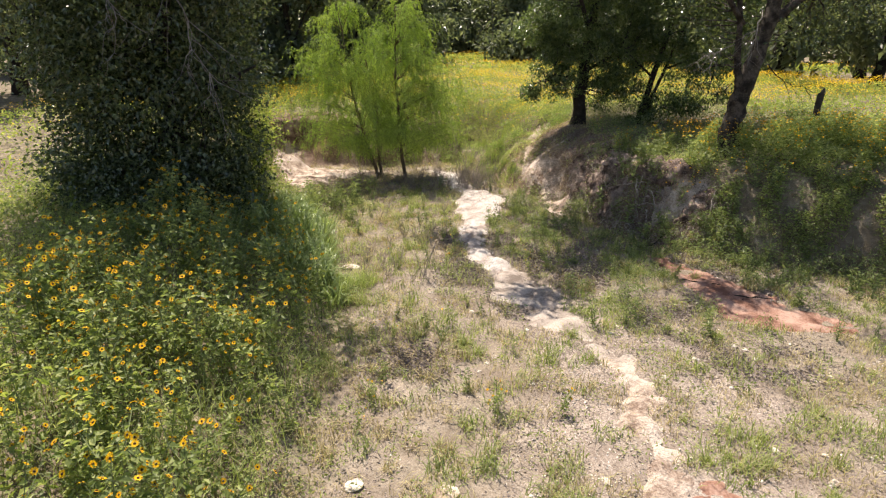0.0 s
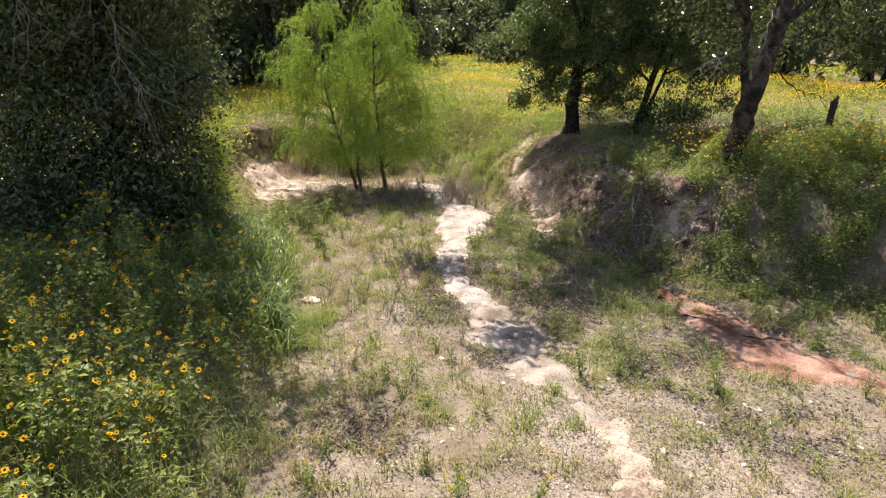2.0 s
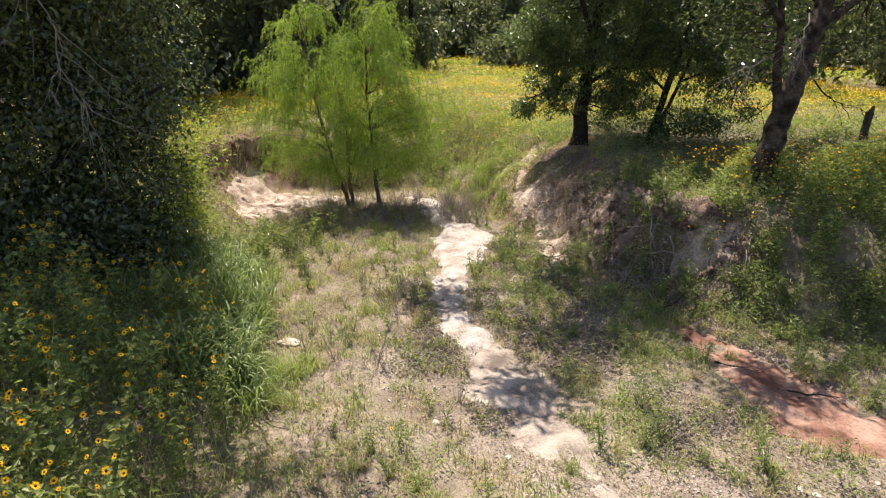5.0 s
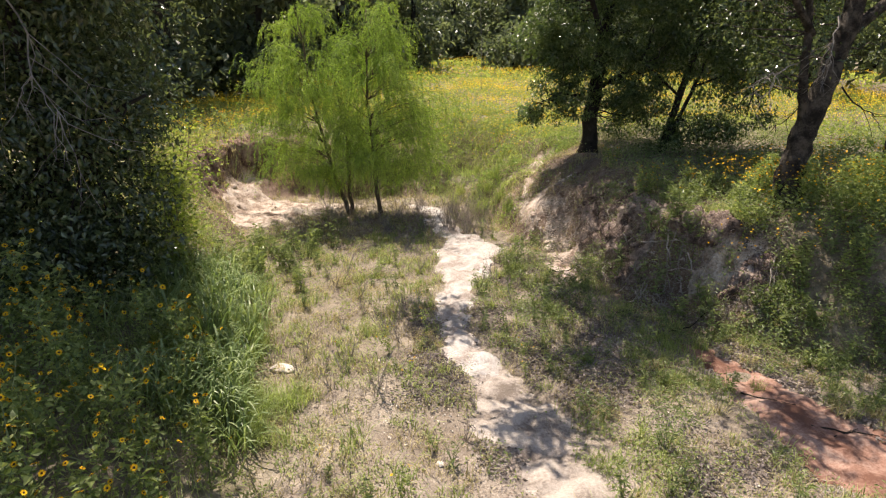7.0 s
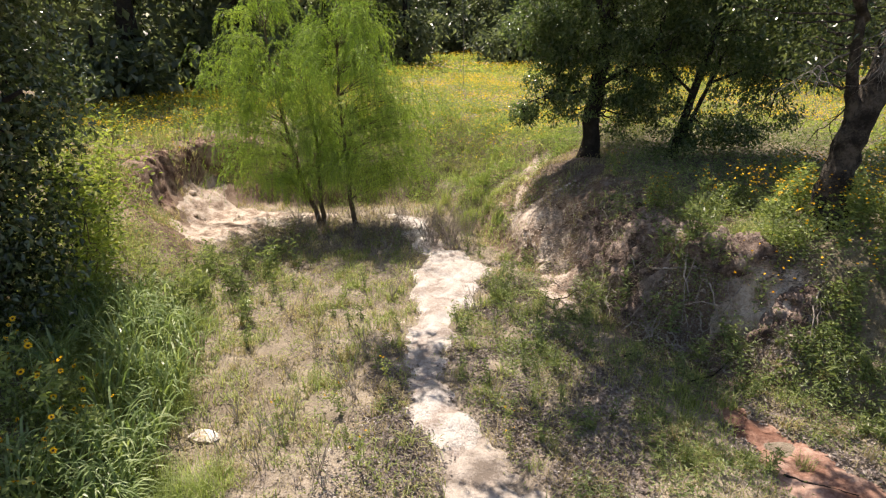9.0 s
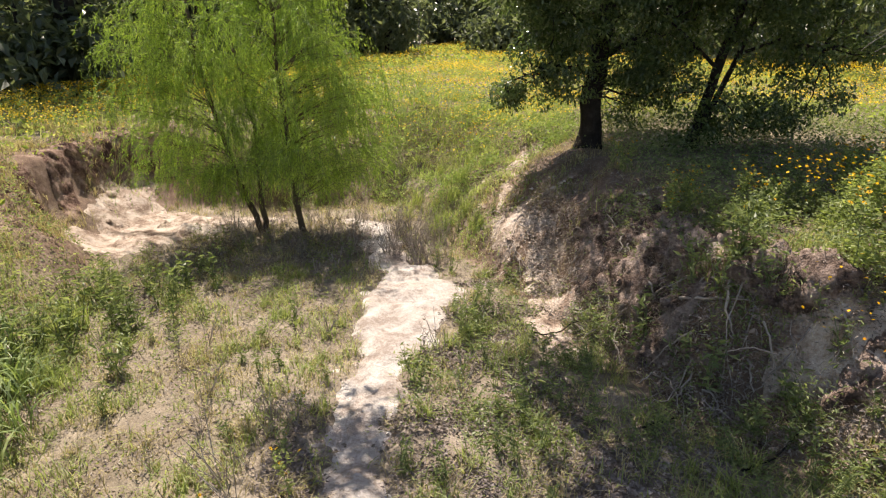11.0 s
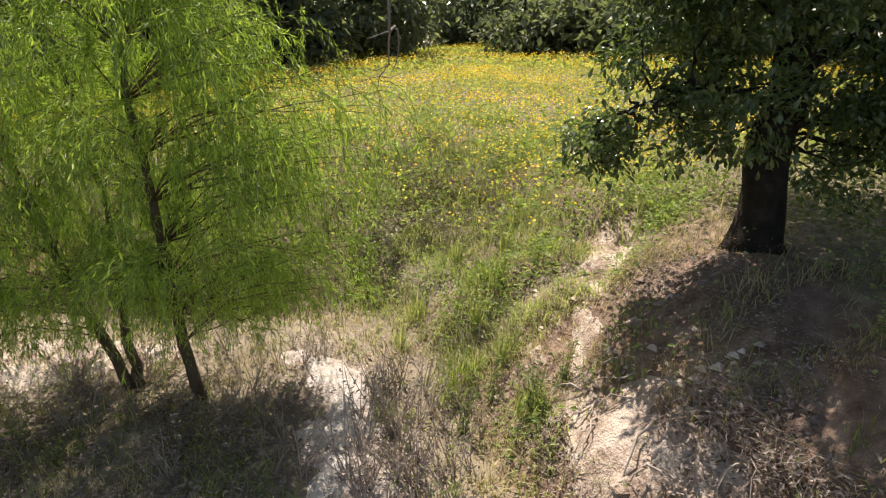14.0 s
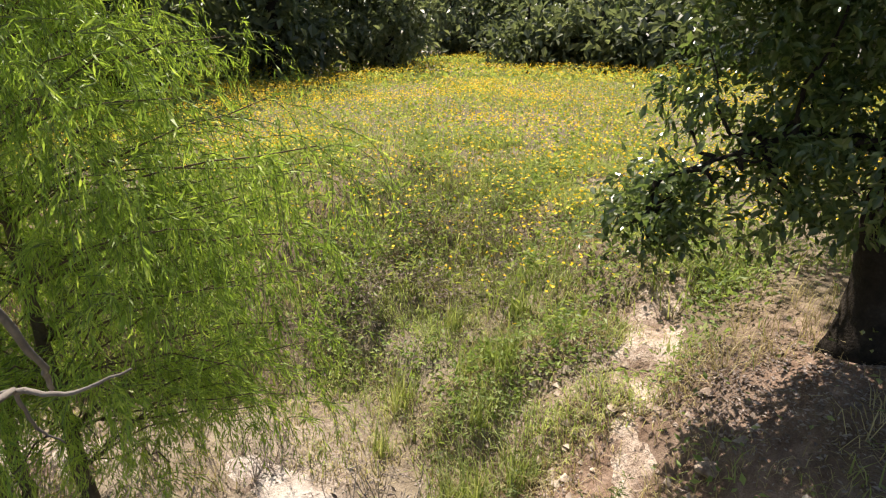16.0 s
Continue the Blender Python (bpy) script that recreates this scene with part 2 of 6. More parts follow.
M_WOODS = leaf_mat("woodland_leaf", [(0.1, (0.065, 0.08, 0.05)), (0.5, (0.115, 0.14, 0.085)), (0.9, (0.22, 0.24, 0.15))], 0.42, 0.4, 0.25, 0.5)
M_SUNLEAF = leaf_mat("sunflower_leaf", [(0.1, (0.10, 0.14, 0.05)), (0.5, (0.215, 0.265, 0.095)), (0.9, (0.42, 0.45, 0.20))], 0.48, 0.5, 1.1, 0.4)
M_GRASS = leaf_mat("green_grass", [(0.1, (0.12, 0.165, 0.05)), (0.4, (0.225, 0.275, 0.10)), (0.7, (0.34, 0.365, 0.16)), (1.0, (0.50, 0.47, 0.28))], 0.45, 0.55, 0.9, 0.35)
M_SLOPEWEED = leaf_mat("slope_weed_leaf", [(0.1, (0.11, 0.17, 0.055)), (0.5, (0.22, 0.30, 0.10)), (0.9, (0.40, 0.44, 0.18))], 0.42, 0.5, 0.8, 0.4)
M_SOFT = leaf_mat("soft_grass_blade", [(0.1, (0.14, 0.19, 0.065)), (0.5, (0.28, 0.34, 0.12)), (0.9, (0.48, 0.51, 0.24))], 0.5, 0.5, 0.8, 0.35)
M_DRY = leaf_mat("dry_grass", [(0.1, (0.18, 0.145, 0.09)), (0.5, (0.38, 0.32, 0.185)), (0.9, (0.56, 0.49, 0.31))], 0.35, 0.8, 0.8, 0.2)
M_REED = leaf_mat("broad_grass", [(0.1, (0.10, 0.15, 0.06)), (0.5, (0.20, 0.27, 0.10)), (0.9, (0.42, 0.47, 0.25))], 0.35, 0.35, 1.0, 0.6)
M_LITTER = leaf_mat("leaf_litter", [(0.1, (0.10, 0.078, 0.07)), (0.5, (0.25, 0.205, 0.185)), (0.9, (0.46, 0.40, 0.365))], 0.1, 0.8, 1.2, 0.25)
# purple-grey dead leaves, toned down further to stand in for shade
M_LITTERSHADE = leaf_mat("dark_litter", [(0.1, (0.08, 0.064, 0.064)), (0.5, (0.17, 0.14, 0.135)), (0.9, (0.33, 0.285, 0.275))], 0.1, 0.8, 1.2, 0.25)
M_WEED = leaf_mat("weed_leaf", [(0.1, (0.09, 0.125, 0.055)), (0.5, (0.18, 0.225, 0.095)), (0.9, (0.36, 0.39, 0.19))], 0.42, 0.42, 1.5, 0.5)
M_BROWNWEED = leaf_mat("dry_weed", [(0.1, (0.12, 0.092, 0.085)), (0.5, (0.25, 0.20, 0.18)), (0.9, (0.42, 0.36, 0.315))], 0.15, 0.8, 1.5, 0.2)
M_PETAL = leaf_mat("petal", [(0.1, (0.55, 0.23, 0.006)), (0.5, (0.73, 0.40, 0.011)), (0.9, (0.82, 0.54, 0.025))], 0.15, 0.6, 1.5, 0.2)
M_MPETAL = leaf_mat("meadow_petal", [(0.1, (0.60, 0.34, 0.012)), (0.5, (0.74, 0.50, 0.025)), (0.9, (0.82, 0.62, 0.06))], 0.2, 0.6, 1.5, 0.2)
M_DISC = rough_mat("seed_disc", [(0.2, (0.025, 0.014, 0.008)), (0.6, (0.07, 0.035, 0.015)), (0.9, (0.14, 0.07, 0.02))], 60, 200, 0.8, 0.9, 0.003)
M_STEM = leaf_mat("stem", [(0.1, (0.09, 0.13, 0.05)), (0.5, (0.15, 0.19, 0.08)), (0.9, (0.23, 0.25, 0.12))], 0.0, 0.7, 2.0, 0.3)

# ---------------- the lie of the land ----------------
# outline of the dry creek floor: x, y, width of the bank's slope, height of the bank
FLOOR = np.array([
    (10.5, -8, 3, 1.5), (10.5, 4, 2.6, 1.6), (9.3, 8.4, 2.4, 1.6), (7.2, 9.9, 2.0, 1.75), (5.4, 10.9, 1.7, 1.7), (4.3, 11.5, 1.6, 1.6),
    (3.6, 12.2, 1.15, 1.5), (3.2, 13.2, 1.1, 1.55), (2.6, 14.4, 1.9, 1.6), (2.05, 15.6, 2.3, 1.65), (1.5, 17.0, 2.6, 1.65),
    (1.0, 18.4, 3.4, 1.65), (0.3, 19.4, 4.2, 1.65), (-0.8, 19.4, 3.0, 1.6), (-2.2, 19.3, 2.0, 1.5), (-3.4, 19.4, 1.8, 1.4), (-4.5, 19.6, 2.0, 1.5),
    (-4.75, 18.3, 2.0, 1.5), (-4.8, 17.2, 1.7, 1.35), (-4.2, 16.0, 1.5, 1.0), (-3.5, 14.6, 2.0, 0.9), (-3.1, 13.0, 2.4, 0.9), (-2.3, 11.0, 2.6, 0.85),
    (-1.7, 9.0, 2.9, 0.8), (-1.4, 7.0, 3.0, 0.75), (-1.3, 4.0, 3.2, 0.7), (-1.3, -8, 3.2, 0.7)])
TRACK = np.array([(2.05, 4.2, 0.09), (2.22, 5.2, 0.10), (2.25, 6.0, 0.12), (2.2, 6.7, 0.11), (2.1, 7.3, 0.06), (1.9, 7.8, 0.05)])
TRAIL = np.array([
    (0.97, 9.95, 0.22), (0.85, 10.4, 0.26), (0.55, 11.3, 0.20), (0.5, 12.2, 0.22), (0.55, 13.1, 0.30), (0.85, 14.2, 0.55), (1.0, 15.2, 0.58), (0.7, 15.9, 0.40),
    (0.35, 16.6, 0.30), (0.25, 17.4, 0.30), (-0.1, 18.2, 0.22), (-0.6, 18.5, 0.12)])
# stretch of the sand channel that gets the shade-darkened colour
SHADETRAIL = np.array([(2.22, 6.7, 0.08), (2.05, 7.35, 0.15), (1.88, 7.8, 0.2), (1.6, 8.35, 0.36), (1.37, 8.9, 0.46), (1.12, 9.6, 0.42), (0.95, 10.1, 0.26)])
CHUTE = np.array([(2.72, 13.6, 0.2), (2.78, 14.4, 0.28), (2.72, 15.2, 0.30), (2.45, 16.2, 0.24), (2.24, 16.9, 0.15), (2.33, 17.3, 0.13), (2.45, 17.8, 0.15), (2.73, 18.4, 0.16), (2.97, 18.95, 0.14), (3.25, 19.2, 0.08)])
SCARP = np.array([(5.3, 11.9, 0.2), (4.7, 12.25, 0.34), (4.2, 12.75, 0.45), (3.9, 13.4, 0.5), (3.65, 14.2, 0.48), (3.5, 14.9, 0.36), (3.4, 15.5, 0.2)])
WASH = np.array([(-1.9, 18.7, 0.2), (-2.5, 18.55, 0.3), (-3.3, 18.35, 0.5), (-3.9, 18.2, 0.75), (-4.5, 18.3, 0.85), (-4.95, 18.7, 0.65), (-5.05, 19.3, 0.5), (-5.1, 19.8, 0.3)])
WASHEND = np.array([(-3.9, 17.7, 0.4), (-4.3, 17.3, 0.6), (-4.6, 16.9, 0.4)])
REDS = np.array([(4.05, 10.9, 0.22), (4.4, 10.1, 0.30), (4.6, 9.2, 0.42), (4.9, 8.4, 0.56), (5.6, 8.0, 0.35)])
BANKBARE = np.array([(4.2, 13.5, 0.2), (4.45, 13.35, 0.3), (4.75, 13.2, 0.2)])
BANKLOW = np.array([(4.7, 12.25, 0.14), (5.0, 12.05, 0.2), (5.25, 11.95, 0.14)])
REDBIT = np.array([(2.4, 4.25, 0.08), (2.6, 4.35, 0.10)])
LEFTCUT = np.array([(-5.4, 16.5, 0.2), (-5.7, 17.2, 0.36), (-5.85, 18.2, 0.4), (-5.9, 19.0, 0.4), (-5.8, 20.0, 0.38), (-5.1, 20.7, 0.3), (-4.2, 21.0, 0.22)])


def along(line, x, y, closed=False):
    """Distance to a line and the values carried along it at the nearest place."""
    pts = np.vstack([line, line[:1]]) if closed else line
    best, vals = np.full(x.shape, 1e9), [np.zeros(x.shape) for _ in range(line.shape[1] - 2)]
    for a, b in zip(pts[:-1], pts[1:]):
        ab = b[:2] - a[:2]
        t = np.clip(((x - a[0]) * ab[0] + (y - a[1]) * ab[1]) / (ab @ ab), 0, 1)
        d = np.hypot(x - a[0] - t * ab[0], y - a[1] - t * ab[1])
        near = d < best
        best = np.where(near, d, best)
        for k in range(len(vals)):
            vals[k] = np.where(near, a[2 + k] + t * (b[2 + k] - a[2 + k]), vals[k])
    return best, vals


def inside(poly, x, y):
    r = np.zeros(x.shape, bool)
    for a, b in zip(poly, np.roll(poly, -1, 0)):
        c = (a[1] > y) != (b[1] > y)
        r ^= c & (x < (b[0] - a[0]) * (y - a[1]) / (b[1] - a[1] + 1e-12) + a[0])
    return r


def floor_distance(x, y):
    """Distance outside the creek floor, with the bank's width and height there."""
    d, (w, h) = along(FLOOR, x, y, True)
    return np.where(inside(FLOOR, x, y), -d, d), w, h


def line_mask(line, x, y, soft=0.16):
    d, (w,) = along(line, x, y)
    rag = (vnoise(x, y, 0.5, 5) - 0.5) * 0.34 + (vnoise(x, y, 0.16, 6) - 0.5) * 0.2
    return smooth(soft, -soft, d - w + rag)


def ground_z(x, y, detail=True):
    x, y = np.asarray(x, float), np.asarray(y, float)
    d, w, h = floor_distance(x, y)
    d = d + (vnoise(x, y, 0.9, 1) - 0.5) * 0.25 * smooth(-0.3, 0.4, d)
    t = np.clip(d / w, 0, 1)
    steep = smooth(11.4, 12.2, y) * smooth(15.7, 14.7, y) * (x > 1.5) * smooth(6.2, 5.0, x)
    cut = smooth(-4.0, -4.6, x) * smooth(15.5, 16.5, y) * smooth(21.6, 20.4, y)
    z = h * ((1 - (1 - t) ** 1.7) * smooth(-0.02, 0.15, t) * (1 - steep - cut) + steep * (0.25 * t + 0.75 * smooth(0.15, 0.8, t)) + cut * (0.95 * np.minimum(t, 0.42) + 0.6 * smooth(0.4, 0.6, t)))
    z += 0.45 * smooth(2, 16, d) * smooth(0, 6, x + 0.35 * y) + 0.25 * smooth(15, 60, d)
    z += (vnoise(x, y, 0.38, 8) - 0.5) * 0.2 * smooth(0.0, 0.35, d) * smooth(1.3, 0.7, d / w)
    z += (vnoise(x, y, 2.3, 2) - 0.5) * 0.14 + (vnoise(x, y, 0.7, 3) - 0.5) * 0.05 * (1 + 2 * smooth(0, 0.5, d) * smooth(2.5, 1, d))
    if detail:
        z += (vnoise(x, y, 0.22, 4) - 0.5) * 0.035
        z -= 0.06 * np.maximum(line_mask(TRAIL, x, y), line_mask(SHADETRAIL, x, y)) + 0.05 * line_mask(REDS, x, y) + 0.07 * line_mask(CHUTE, x, y)
    return z


def axis_steps(lo, hi, step, far):
    core = np.arange(lo, hi + 1e-6, step)
    out, s = [], step
    v = 0.0
    while v < far:
        s *= 1.22
        v += s
        out.append(v)
    out = np.array(out)
    return np.r_[lo - out[::-1], core, hi + out]


def ground_mat():
    """Soil by what lies on it: pale gravelly earth, brown litter, dark green-brown turf, bare bank earth."""
    m, nodes, links, bsdf = node_mat("creek_soil")

    def at(key):
        a = nodes.new("ShaderNodeAttribute")
        a.attribute_name = key
        return a.outputs["Fac"]

    big, mid, fine, grit = (tex_noise(nodes, links, s, 4, 0.65) for s in (0.9, 5.0, 38.0, 150.0))
    pale = ramp(nodes, [(0.3, (0.20, 0.155, 0.13)), (0.5, (0.39, 0.32, 0.27)), (0.68, (0.58, 0.505, 0.44))])
    links.new(fine.outputs["Fac"], pale.inputs["Fac"])
    turf = ramp(nodes, [(0.3, (0.11, 0.10, 0.055)), (0.5, (0.25, 0.21, 0.145)), (0.7, (0.41, 0.34, 0.25))])
    links.new(mid.outputs["Fac"], turf.inputs["Fac"])
    bank = ramp(nodes, [(0.3, (0.12, 0.075, 0.055)), (0.5, (0.26, 0.175, 0.13)), (0.7, (0.42, 0.31, 0.245))])
    links.new(mid.outputs["Fac"], bank.inputs["Fac"])
    c = mixed(nodes, links, at("pale"), turf.outputs["Color"], pale.outputs["Color"])
    c = mixed(nodes, links, at("bank"), c, bank.outputs["Color"])
    dirt = ramp(nodes, [(0.42, (0, 0, 0)), (0.62, (1, 1, 1))])
    links.new(big.outputs["Fac"], dirt.inputs["Fac"])
    c = mixed(nodes, links, mixed(nodes, links, 0.6, (0, 0, 0), dirt.outputs["Color"]), c, (0.165, 0.125, 0.095))
    speck = ramp(nodes, [(0.35, (0.55, 0.55, 0.55)), (0.65, (1.15, 1.15, 1.15))])
    links.new(grit.outputs["Fac"], speck.inputs["Fac"])
    c = mixed(nodes, links, 1.0, c, speck.outputs["Color"], "MULTIPLY")
    links.new(c, bsdf.inputs["Base Color"])
    bsdf.inputs["Roughness"].default_value = 0.95
    bsdf.inputs["Specular IOR Level"].default_value = 0.15
    bp = nodes.new("ShaderNodeBump")
    bp.inputs["Strength"].default_value, bp.inputs["Distance"].default_value = 0.7, 0.03
    links.new(fine.outputs["Fac"], bp.inputs["Height"])
    links.new(bp.outputs[0], bsdf.inputs["Normal"])
    return m


def grid_faces(nx, ny):
    i, j = np.meshgrid(np.arange(nx - 1), np.arange(ny - 1), indexing="ij")
    a = i * ny + j
    return np.stack([a, a + ny, a + ny + 1, a + 1], -1).reshape(-1, 4)


def pale_of(x, y, d):
    p = smooth(0.3, -0.6, d) * (0.35 + 0.65 * vnoise(x, y, 1.4, 11))
    p *= 0.55 + 0.45 * smooth(10.5, 7.5, y)
    p = p + 0.6 * smooth(0.5, 0.7, vnoise(x, y, 0.8, 12)) * smooth(3.2, 2.2, x) * smooth(-0.4, 0.2, x) * smooth(14.5, 15.5, y) * smooth(21.0, 18.5, y)
    return np.clip(p + smooth(0.6, 0, along(np.array([(3.0, 4.0, 0), (2.4, 7.0, 0)]), x, y)[0] - 0.9) * 0.7 * (d < 0), 0, 1)


def bank_of(x, y, d, w):
    right = smooth(0.0, 1.5, x) * smooth(5.4, 4.6, x) * smooth(19.5, 17.5, y) + smooth(-3.4, -4.4, x) * smooth(14, 16, y) + 0.6 * smooth(17, 19, y) * smooth(0.5, -1.0, x)
    return np.clip(smooth(-0.15, 0.15, d) * smooth(1.15, 0.85, d / w) * right, 0, 1)


SHEET = {}


def sheet_z(x, y):
    """Height of the built ground sheet."""
    xs, ys, z = SHEET["x"], SHEET["y"], SHEET["z"]
    i, j = np.clip(np.searchsorted(xs, x) - 1, 0, len(xs) - 2), np.clip(np.searchsorted(ys, y) - 1, 0, len(ys) - 2)
    u, v = (x - xs[i]) / (xs[i + 1] - xs[i]), (y - ys[j]) / (ys[j + 1] - ys[j])
    return (z[i, j] * (1 - u) + z[i + 1, j] * u) * (1 - v) + (z[i, j + 1] * (1 - u) + z[i + 1, j + 1] * u) * v


def make_ground():
    xs, ys = axis_steps(-8, 11, 0.095, 900), axis_steps(3.0, 24, 0.095, 900)
    X, Y = np.meshgrid(xs, ys, indexing="ij")
    x, y = X.ravel(), Y.ravel()
    d, w, h = floor_distance(x, y)
    z = ground_z(x, y)
    SHEET.update(x=xs, y=ys, z=z.reshape(X.shape))
    me = build_mesh("ground", np.stack([x, y, z], 1), [grid_faces(len(xs), len(ys))], ground_mat(), True,
                    {"pale": pale_of(x, y, d), "bank": bank_of(x, y, d, w)})
    part("ground", me, label="dry creek bed and grassy meadow earth with steep eroded banks", category="ground", kind="structure")


def ribbon(name, line, mat, label, category, lift=0.065, step=0.05):
    """A strip of bare earth whose ragged edges dive under the soil."""
    pad = line[:, 2].max() + 0.5
    xs = np.arange(line[:, 0].min() - pad, line[:, 0].max() + pad, step)
    ys = np.arange(line[:, 1].min() - pad, line[:, 1].max() + pad, step)
    X, Y = np.meshgrid(xs, ys, indexing="ij")
    x, y = X.ravel(), Y.ravel()
    m = line_mask(line, x, y)
    z = sheet_z(x, y) + lift * (m - 0.35) + (vnoise(x, y, 0.32, 21) - 0.5) * 0.08 * m + (vnoise(x, y, 0.13, 22) - 0.5) * 0.055 * m
    f = grid_faces(len(xs), len(ys))
    f = f[(m[f] > 0.2).any(1)]
    used, inv = np.unique(f, return_inverse=True)
    me = build_mesh(name, np.stack([x, y, z], 1)[used], [inv.reshape(f.shape)], mat, True)
    part(name, me, label=label, category=category, kind="structure")


def eroded_face(line, mat, label, amount=1.0, step=0.03):
    """The lumpy broken earth of the scarp, pushed out along its normal."""
    xs = np.arange(line[:, 0].min() - 0.6, line[:, 0].max() + 0.6, step)
    ys = np.arange(line[:, 1].min() - 0.6, line[:, 1].max() + 0.6, step)
    X, Y = np.meshgrid(xs, ys, indexing="ij")
    x, y = X.ravel(), Y.ravel()
    m = line_mask(line, x, y, 0.12) * smooth(0.3, 0.42, vnoise(x + y, y, 0.45, 26))
    z = sheet_z(x, y)
    nrm = unit(np.stack([z - sheet_z(x + 0.08, y), z - sheet_z(x, y + 0.08), np.full(len(x), 0.08)], 1))
    s = x + 1.7 * z
    lump = np.abs(vnoise(s, y + z, 0.36, 23) - 0.5) * 0.16 + np.abs(vnoise(s - z, y + 1.3 * z, 0.15, 24) - 0.5) * 0.18 + (vnoise(s, y + z, 0.075, 25) - 0.5) * 0.14
    v = np.stack([x, y, z], 1) + nrm * ((lump * amount + 0.02) * m - 0.05 * (1 - m))[:, None]
    f = grid_faces(len(xs), len(ys))
    f = f[(m[f] > 0.2).any(1)]
    used, inv = np.unique(f, return_inverse=True)
    part("bank_face", build_mesh("bank_face", v[used], [inv.reshape(f.shape)], mat, True), label=label, category="ground", kind="structure")


make_ground()
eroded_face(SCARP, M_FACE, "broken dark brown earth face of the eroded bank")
eroded_face(LEFTCUT, M_CUT, "raw reddish-brown earth of the cut bank", 0.4)
ribbon("sand_path", TRAIL, M_SAND, "winding pale pinkish sand channel along the dry creek", "path", 0.11)
ribbon("silt_path", SHADETRAIL, M_SHADEDSAND, "sand of the channel, coloured duller and greyer for dappled shade", "path")
ribbon("sand_track", TRACK, M_SLOPE, "narrow faint track of tan sand through gravel", "path")
ribbon("sand_wash", WASH, M_SLOPE, "lumpy tan sand wash below the cut bank", "ground")
ribbon("sand_wash", WASHEND, M_SLOPE, "lumpy tan sand running out below the cut bank", "ground")
ribbon("sand_slope", CHUTE, M_SLOPE, "eroded pale sand slope on the creek bank", "ground")
ribbon("red_clay_patch", REDS, M_RED, "bare reddish clay patch dappled with shade", "ground")
ribbon("bare_earth_patch", BANKBARE, M_SLOPE, "bare sunlit sandy earth on top of the bank", "ground")
ribbon("bare_earth_patch", BANKLOW, M_SLOPE, "bare sunlit sandy earth on the face of the bank", "ground")
ribbon("red_clay_patch", REDBIT, M_RED, "small bare patch of red clay in gravel", "ground")


def scatter(g, n, x0, x1, y0, y1, keep):
    """n tries over a rectangle, kept by chance keep(x, y, d)."""
    x, y = g.uniform(x0, x1, n), g.uniform(y0, y1, n)
    d, w, h = floor_distance(x, y)
    k = g.uniform(0, 1, n) < keep(x, y, d)
    return x[k], y[k], d[k]


def bare(x, y):
    return np.maximum.reduce([line_mask(l, x, y) for l in (TRAIL, SHADETRAIL, REDS, CHUTE, REDBIT, WASH, WASHEND, TRACK, BANKBARE, BANKLOW)])


def on_ground(x, y, dz=0.0):
    return np.stack([x, y, ground_z(x, y) + dz], 1)


# ---------------- trees ----------------
def crown_leaves(g, blobs, clusters, per, length, width, shell=0.55, spread=0.28, droop=0.3, shape=leaves):
    """Leaf clusters in a crown made of uneven blobs: (x, y, z, rx, ry, rz)."""
    b = np.asarray(blobs, float)
    weight = (b[:, 3] * b[:, 4] * b[:, 5]) ** 0.75
    who = g.choice(len(b), clusters, p=weight / weight.sum())
    rad = g.uniform(shell ** 3, 1, clusters) ** (1 / 3)
    dirs = rand_dirs(g, clusters)
    c = b[who, :3] + dirs * rad[:, None] * b[who, 3:6]
    c += g.normal(0, 0.08, c.shape) * b[who, 3:6].mean(1)[:, None]
    p = np.repeat(c, per, 0) + g.normal(0, spread, (clusters * per, 3)) * [1, 1, 0.7]
    d = rand_dirs(g, len(p)) + np.repeat(dirs, per, 0) * 0.6 + [0, 0, -droop]
    up = rand_dirs(g, len(p), 0.1, 1.0) + [0, 0, 0.6]
    L = length * g.uniform(0.6, 1.3, len(p))
    return shape(p, d, up, L, L * width, 0.18, 0.12), c


def twigs(g, geo, hubs, targets, r0, count, sides=4):
    """Crooked branchlets from hubs to places in the crown."""
    pick = g.choice(len(targets), min(count, len(targets)), replace=False)
    for k in pick:
        t = targets[k]
        h = hubs[np.argmin(((hubs - t) ** 2).sum(1) + 0.5 * np.maximum(0, hubs[:, 2] - t[2] + 0.2))]
        n = 6
        geo.add(*tube(wander(h, t, n, 0.05, int(g.integers(1e9)), 0.05), np.linspace(r0, r0 * 0.2, n), sides))


